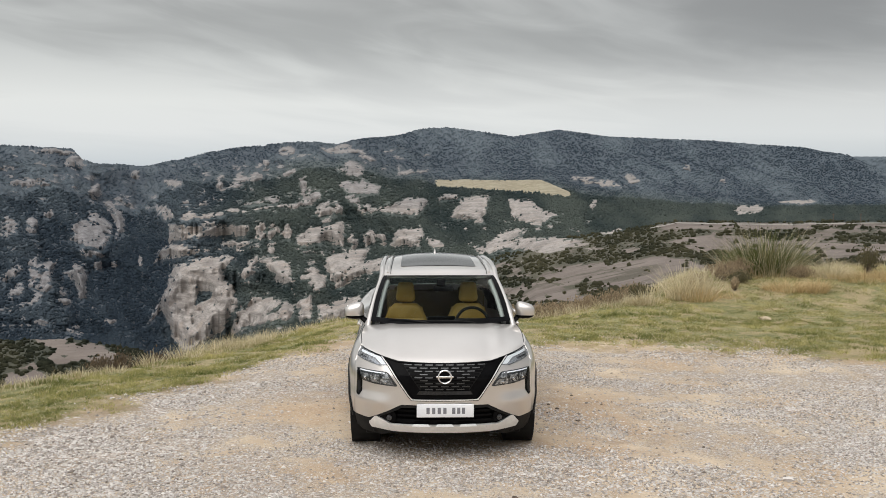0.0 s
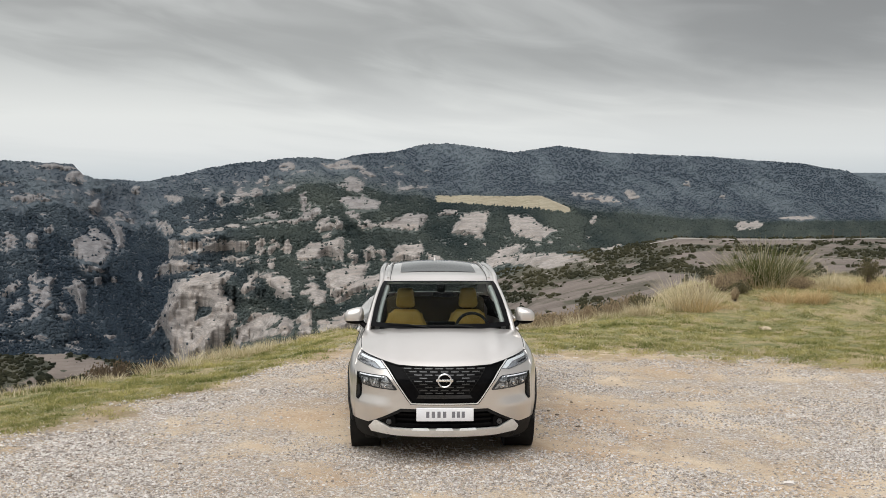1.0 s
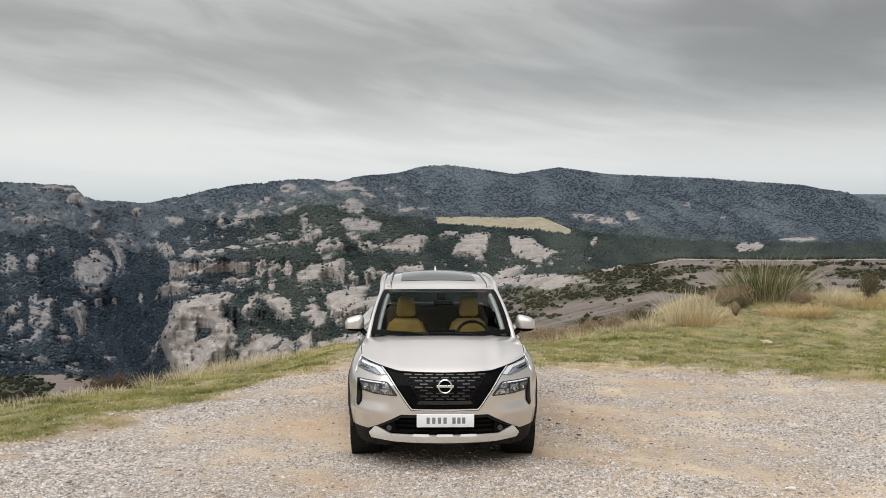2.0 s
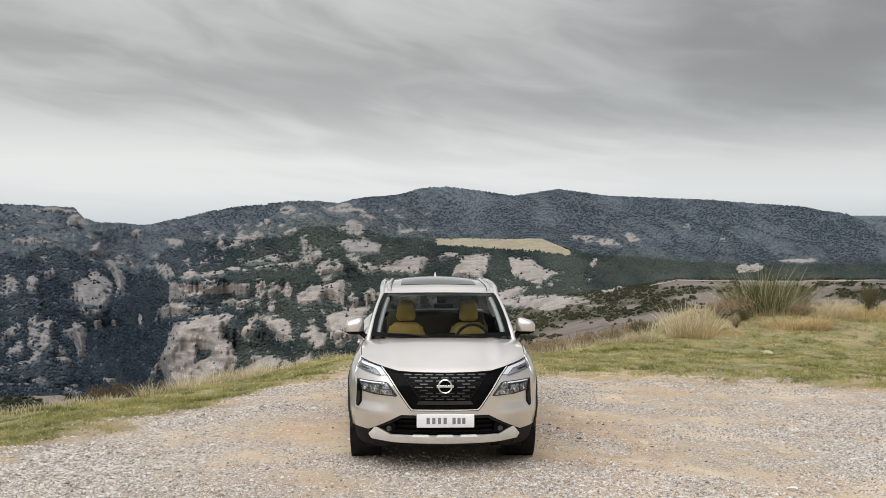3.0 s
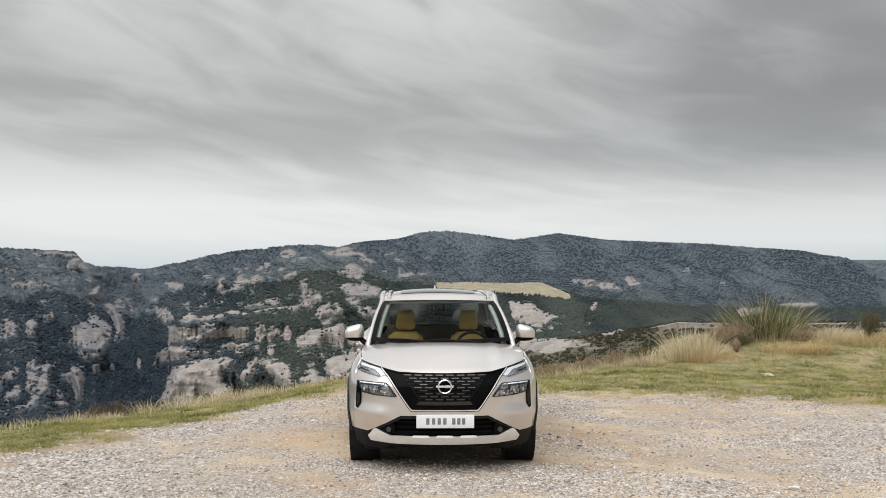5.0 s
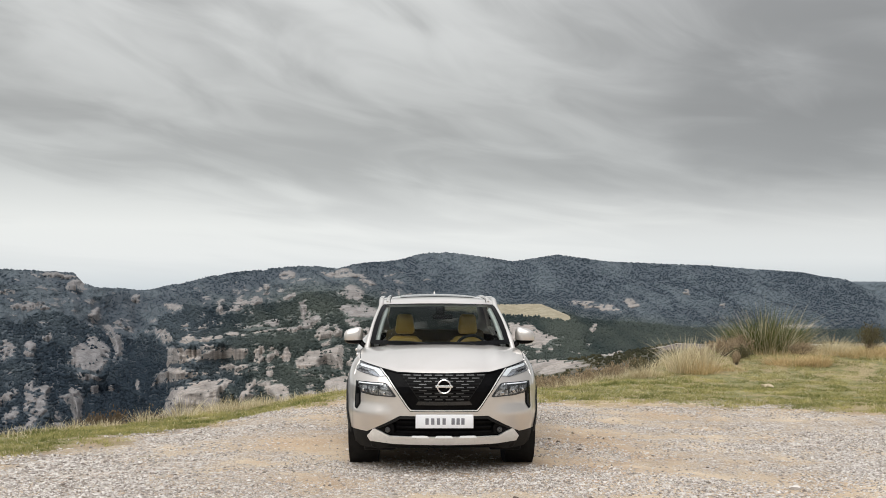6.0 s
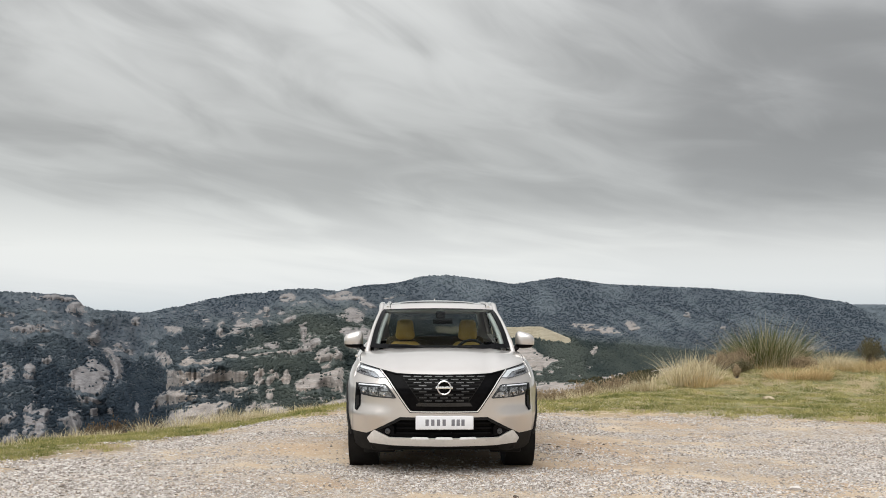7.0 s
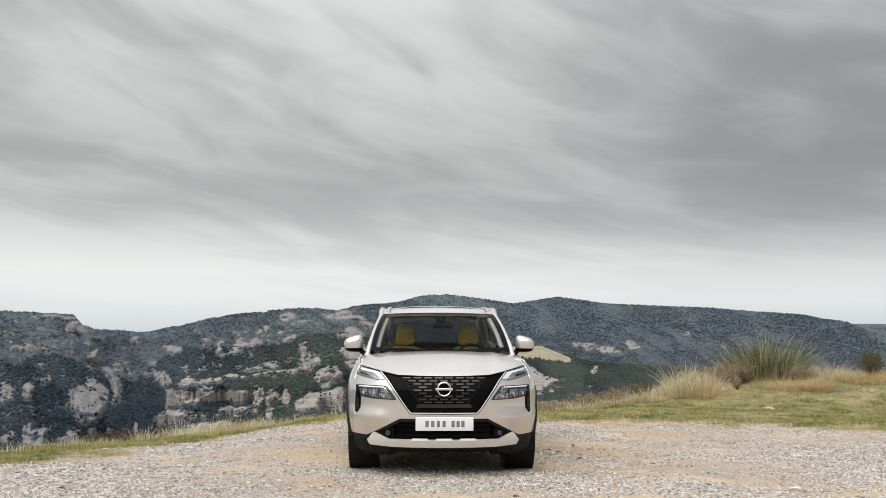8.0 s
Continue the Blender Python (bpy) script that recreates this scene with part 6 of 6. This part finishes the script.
# the knoll beside the lay-by
clump("straw_tussock", 5.35, 11.45, 0.75, 1.02, 430, M_PALE, "pale straw tussock with long upright stalks", "tussock", 0.85, 1, 0.0064, 0.15)
clump("straw_tussock", 5.6, 11.15, 0.7, 0.50, 600, M_STRAW, "golden collapsed tussock beside turf", "tussock", 1.0, 2, 0.0050, 0.25)
clump("straw_tussock", 5.75, 11.5, 0.65, 0.92, 320, M_PALE, "pale straw tussock with long upright stalks", "tussock", 0.9, 13, 0.0062, 0.2)
clump("straw_tussock", 4.5, 11.2, 0.6, 0.48, 420, M_PALE, "thin pale tussock at the edge", "tussock", 0.9, 14, 0.0045, 0.3)
clump("straw_tussock", 6.25, 11.2, 0.6, 0.20, 350, M_STRAW, "golden collapsed tussock beside turf", "tussock", 1.4, 9, 0.0045, 0.6, oval=1.4)
clump("straw_tussock", 4.4, 11.4, 0.5, 0.36, 300, M_PALE, "thin pale tussock at the edge", "tussock", 1.0, 10, 0.004, 0.3)
clump("straw_tussock", 5.35, 11.5, 0.9, 1.2, 120, M_PALE, "tall sparse straw stalks over a tussock", "tussock", 1.0, 11, 0.0060)
rush = tagged(new("rush_clump"), "big green and straw rush clump on the knoll", "rush")
clump("green_blade", 7.85, 13.75, 1.3, 1.40, 2700, M_RUSH, "", "", 0.8, 3, 0.0050, 0.10, parent=rush, oval=1.25)
clump("dry_blade", 7.75, 13.65, 1.4, 1.60, 520, M_PALE, "", "", 1.0, 4, 0.0044, 0.12, parent=rush, oval=1.3)
clump("foot_blade", 7.8, 13.35, 1.4, 0.50, 700, M_STRAW, "", "", 1.2, 15, 0.0045, 0.35, parent=rush, oval=1.4)
clump("tall_stalk", 7.85, 13.7, 1.3, 1.60, 36, M_PALE, "", "", 0.8, 12, 0.004, parent=rush, oval=1.3)
clump("straw_tussock", 7.65, 11.65, 0.7, 0.46, 900, M_STRAW, "flat golden tussock on turf", "tussock", 1.4, 5, 0.0048, 0.6, oval=1.7)
clump("straw_tussock", 8.1, 11.5, 0.55, 0.52, 600, M_STRAW, "small golden tussock on turf", "tussock", 1.0, 6, 0.0048, 0.3)
clump("straw_tussock", 9.05, 13.0, 0.8, 0.70, 900, M_PALE, "pale rounded tussock beside the rushes", "tussock", 1.2, 7, 0.0045, 0.35)
clump("straw_tussock", 9.6, 12.5, 1.0, 0.46, 900, M_STRAW, "long straw tussock on the knoll", "tussock", 1.2, 8, 0.0048, 0.45, oval=1.4)
clump("straw_tussock", 10.4, 12.7, 1.0, 0.56, 800, M_STRAW, "long pale tussock beside an olive bush", "tussock", 1.2, 16, 0.0048, 0.45, oval=1.3)
bush("heather_bush", 6.5, 12.6, 0.42, 0.44, M_HEATHER, "brown heather bush between tussocks", 31)
bush("heather_bush", 6.95, 13.0, 0.40, 0.46, M_HEATHER, "brown heather bush between tussocks", 32)
bush("heather_bush", 6.75, 12.3, 0.26, 0.26, M_OLIVE, "dark low bush between tussocks", 39)
bush("heather_bush", 8.35, 12.9, 0.34, 0.30, M_HEATHER, "brown low bush beside rushes", 33)
bush("olive_bush", 9.9, 13.0, 0.36, 0.74, M_OLIVE, "dark olive rounded bush on the knoll", 34)
bush("heather_bush", 4.5, 11.95, 0.40, 0.40, M_OLIVE, "dark low bush behind straw tussocks", 60, -0.1)
bush("heather_bush", 5.8, 12.0, 0.34, 0.30, M_HEATHER, "brown low bush behind straw tussocks", 61)
bush("olive_bush", 6.45, 11.6, 0.08, 0.28, M_HEATHER, "tiny brown sapling in the turf", 35)
bush("heather_bush", -4.95, 6.6, 0.46, 0.36, M_BRAMBLE, "dark brown bramble bush at the drop", 36, -0.22)
bush("heather_bush", -4.4, 7.1, 0.38, 0.30, M_BRAMBLE, "dark brown bramble bush at the drop", 37, -0.26)
for k, (x, y, w, h) in enumerate([(2.1, 10.9, 0.6, 0.32), (2.6, 11.0, 0.6, 0.38), (3.1, 11.0, 0.6, 0.34), (3.7, 11.0, 0.6, 0.36), (1.7, 10.9, 0.6, 0.30), (4.2, 11.2, 0.6, 0.36), (-2.9, 8.3, 0.5, 0.34), (-3.5, 7.6, 0.6, 0.46), (-4.7, 5.8, 0.4, 0.2), (-2.2, 9.7, 0.4, 0.2), (-3.2, 7.9, 0.6, 0.42), (-3.9, 7.0, 0.6, 0.44), (-4.3, 6.4, 0.5, 0.36)]):
    clump("grass_tuft", x, y, w, h, 220, M_PALE, "pale dry grass tuft at the edge", "tuft", 0.9, 40 + k, 0.0036, 0.2)
for k, (x, y) in enumerate([(2.4, 11.4), (3.3, 11.5), (1.9, 11.4), (4.5, 12.4), (1.4, 11.3), (2.85, 11.5), (3.85, 11.6)]):
    bush("heather_bush", x, y, 0.40, 0.40, M_HEATHER, "brown heather bush at the edge", 50 + k, -0.14)

for k, (x, y, w) in enumerate([(3.6, 9.3, 0.30), (2.6, 8.6, 0.24), (4.9, 8.9, 0.3), (5.6, 10.0, 0.34), (3.1, 10.2, 0.3), (7.2, 8.3, 0.26), (6.6, 10.4, 0.3), (-3.6, 5.9, 0.3), (-4.6, 3.6, 0.3), (-2.5, 7.6, 0.28)]):
    clump("grass_tuft", x, y, w, 0.11, 150, M_RUSH if k % 3 else M_TURF, "small green grass tuft in the turf", "tuft", 1.0, 70 + k, 0.006, 0.2)


for k, (x, y) in enumerate([(-4.2, 1.3), (-4.0, 0.95), (-3.0, 1.5), (-4.25, 0.65), (-3.5, 1.8), (-2.7, 2.3), (-3.8, 0.2), (2.9, 3.4)]):
    clump("grass_tuft", x, y, 0.26, 0.06, 110, M_TURF, "low green weed tuft in the gravel", "tuft", 1.4, 90 + k, 0.006, 0.5, oval=1.5)


# ---- the road over the heath ----
def road():
    th = np.arctan(np.linspace(238, 520, 120) / 1000)
    bear = 1000 * np.tan(th)
    rr = 262 + 14 * np.sin(bear / 70) + 10 * (bear < 215) * (215 - bear) / 20
    bm = bmesh.new()
    rows = []
    for t, r in zip(th, rr):
        q = []
        for o in (-1.5, -0.6, 0.6, 1.5):
            i = int(np.clip(np.searchsorted(VIEW, t), 0, len(VIEW) - 1))
            x, y = OX + (r + o) * math.sin(t), OY + (r + o) * math.cos(t)
            z = float(np.interp(r, LAND["R"][i], LAND["Z"][i])) + (0.45 if abs(o) < 2 else -0.1)
            q.append(bm.verts.new((x, y, z)))
        rows.append(q)
    for a, b in zip(rows, rows[1:]):
        for k in range(3):
            bm.faces.new((a[k], a[k + 1], b[k + 1], b[k]))
    ob = part("road", bm, M_ROAD)
    tagged(ob, "pale narrow road crossing the heath", "road", kind="structure")


M_ROAD = varied("worn_road", (0.26, 0.24, 0.215), (0.36, 0.335, 0.30), 0.6, 0.9)
road()


def roadside_post(bear):
    """A weathered pole with a short crossbar beside the road."""
    t = math.atan(bear / 1000)
    r = 266 + 14 * math.sin(bear / 70)
    i = int(np.clip(np.searchsorted(VIEW, t), 0, len(VIEW) - 1))
    z = float(np.interp(r, LAND["R"][i], LAND["Z"][i])) - 0.2
    pole = tagged(new("roadside_pole"), "thin weathered wooden pole beside the road", "pole", "poles along the road")
    pole.location = (OX + r * math.sin(t), OY + r * math.cos(t), z)
    part("post", tube([(0, 0, 0), (0, 0, 1.6), (0.02, 0, 3.0)], [0.11, 0.095, 0.075], 8), M_TWIG, pole)
    part("crossbar", rbox(0, 0, 2.75, 0.7, 0.09, 0.09, 0.015), M_TWIG, pole)


for bear in (422, 450):
    roadside_post(bear)


# ---- loose stones ----
def pebbles():
    g = np.random.default_rng(9)
    n = 560000
    x, y = g.uniform(-7, 10, n), g.uniform(-3.2, 8.0, n)
    keep = (turf_at(x, y) < 0.30 + 0.65 * g.random(n) ** 3) & (np.abs(np.arctan2(x - OX, y - OY) - 0.033) < 0.45) & (past_rim(x, y) < 0)
    dens = np.clip(0.38 + 2.2 * fbm(x / 2.0, y / 1.0, 4, 0.6, 64) + 0.25 * smooth(-1.0, -4.0, x), 0.05, 1)
    keep &= g.random(n) < dens
    x, y = x[keep], y[keep]
    s = 0.0055 + 0.013 * g.random(len(x)) ** 2.4 + 0.012 * (g.random(len(x)) > 0.996)
    s = s * (1 + 0.25 * smooth(-1.0, -4.0, x))
    z = lay_by(x, y) + s * 0.15
    pos = np.stack([x, y, z], -1)
    k = len(x)
    a = g.uniform(0, 6.28, k)
    c, sn = np.cos(a)[:, None], np.sin(a)[:, None]
    sh = OCTA_V[None] * g.uniform(0.55, 1.3, (k, 6, 1)) * np.array([1.25, 0.9, 0.6]) + g.normal(0, 0.18, (k, 6, 3))
    v = np.stack([sh[..., 0] * c - sh[..., 1] * sn, sh[..., 0] * sn + sh[..., 1] * c, sh[..., 2]], -1) * s[:, None, None] + pos[:, None]
    f = (OCTA_F[None] + (np.arange(k) * 6)[:, None, None]).reshape(-1, 3)
    me = mesh_from("gravel", v.reshape(-1, 3), f, False)
    me.materials.append(M_STONE)
    tagged(new("gravel", me), "loose pale limestone gravel on the lay-by", "gravel", kind="stuff")


M_STONE = varied("limestone_chips", (0.160, 0.130, 0.107), (0.70, 0.662, 0.622), 8, 0.9, per_piece=0.85)
pebbles()


def stone(x, y, s, seed, label, mat):
    bm = bmesh.new()
    bmesh.ops.create_icosphere(bm, subdivisions=2, radius=1)
    for v in bm.verts:
        n = noise.noise(v.co * 1.3 + Vector((seed, 0, 0)))
        v.co = v.co * (1 + 0.35 * n)
        v.co = Vector((v.co.x * s, v.co.y * s * 0.7, v.co.z * s * 0.45))
    ob = part("stone", bm, mat, None, "", 25)
    ob.location = (x, y, ground_z(x, y) + s * 0.22)
    tagged(ob, label, "stone", "loose stones")


M_FIELDSTONE = varied("weathered_fieldstone", (0.30, 0.235, 0.15), (0.56, 0.47, 0.33), 9, 0.9, 0, 0.4, 60)
stone(6.2, 9.07, 0.115, 3, "pale flat stone lying on turf", M_FIELDSTONE)
for k, (x, y, s) in enumerate([(3.05, -0.49, 0.055), (-1.2, -1.0, 0.035), (2.2, 2.6, 0.03), (-2.4, 1.4, 0.03), (1.9, 1.0, 0.028)]):
    stone(x, y, s, 10 + k, "small pale stone lying on gravel", M_STONE)
M_DARKSTONE = varied("dark_earthy_stone", (0.045, 0.035, 0.027), (0.14, 0.105, 0.08), 14, 0.95, 0, 0.4, 80)
for k, (x, y, s) in enumerate([(1.35, 2.1, 0.024), (1.22, 1.9, 0.02), (1.62, 2.75, 0.02), (1.5, 1.55, 0.026), (1.9, 2.3, 0.016), (1.28, 2.3, 0.022), (2.2, 1.2, 0.018), (-2.5, 0.3, 0.02), (0.55, -1.0, 0.026), (2.6, 0.6, 0.018)]):
    stone(x, y, s, 30 + k, "small dark stone lying on gravel", M_DARKSTONE)
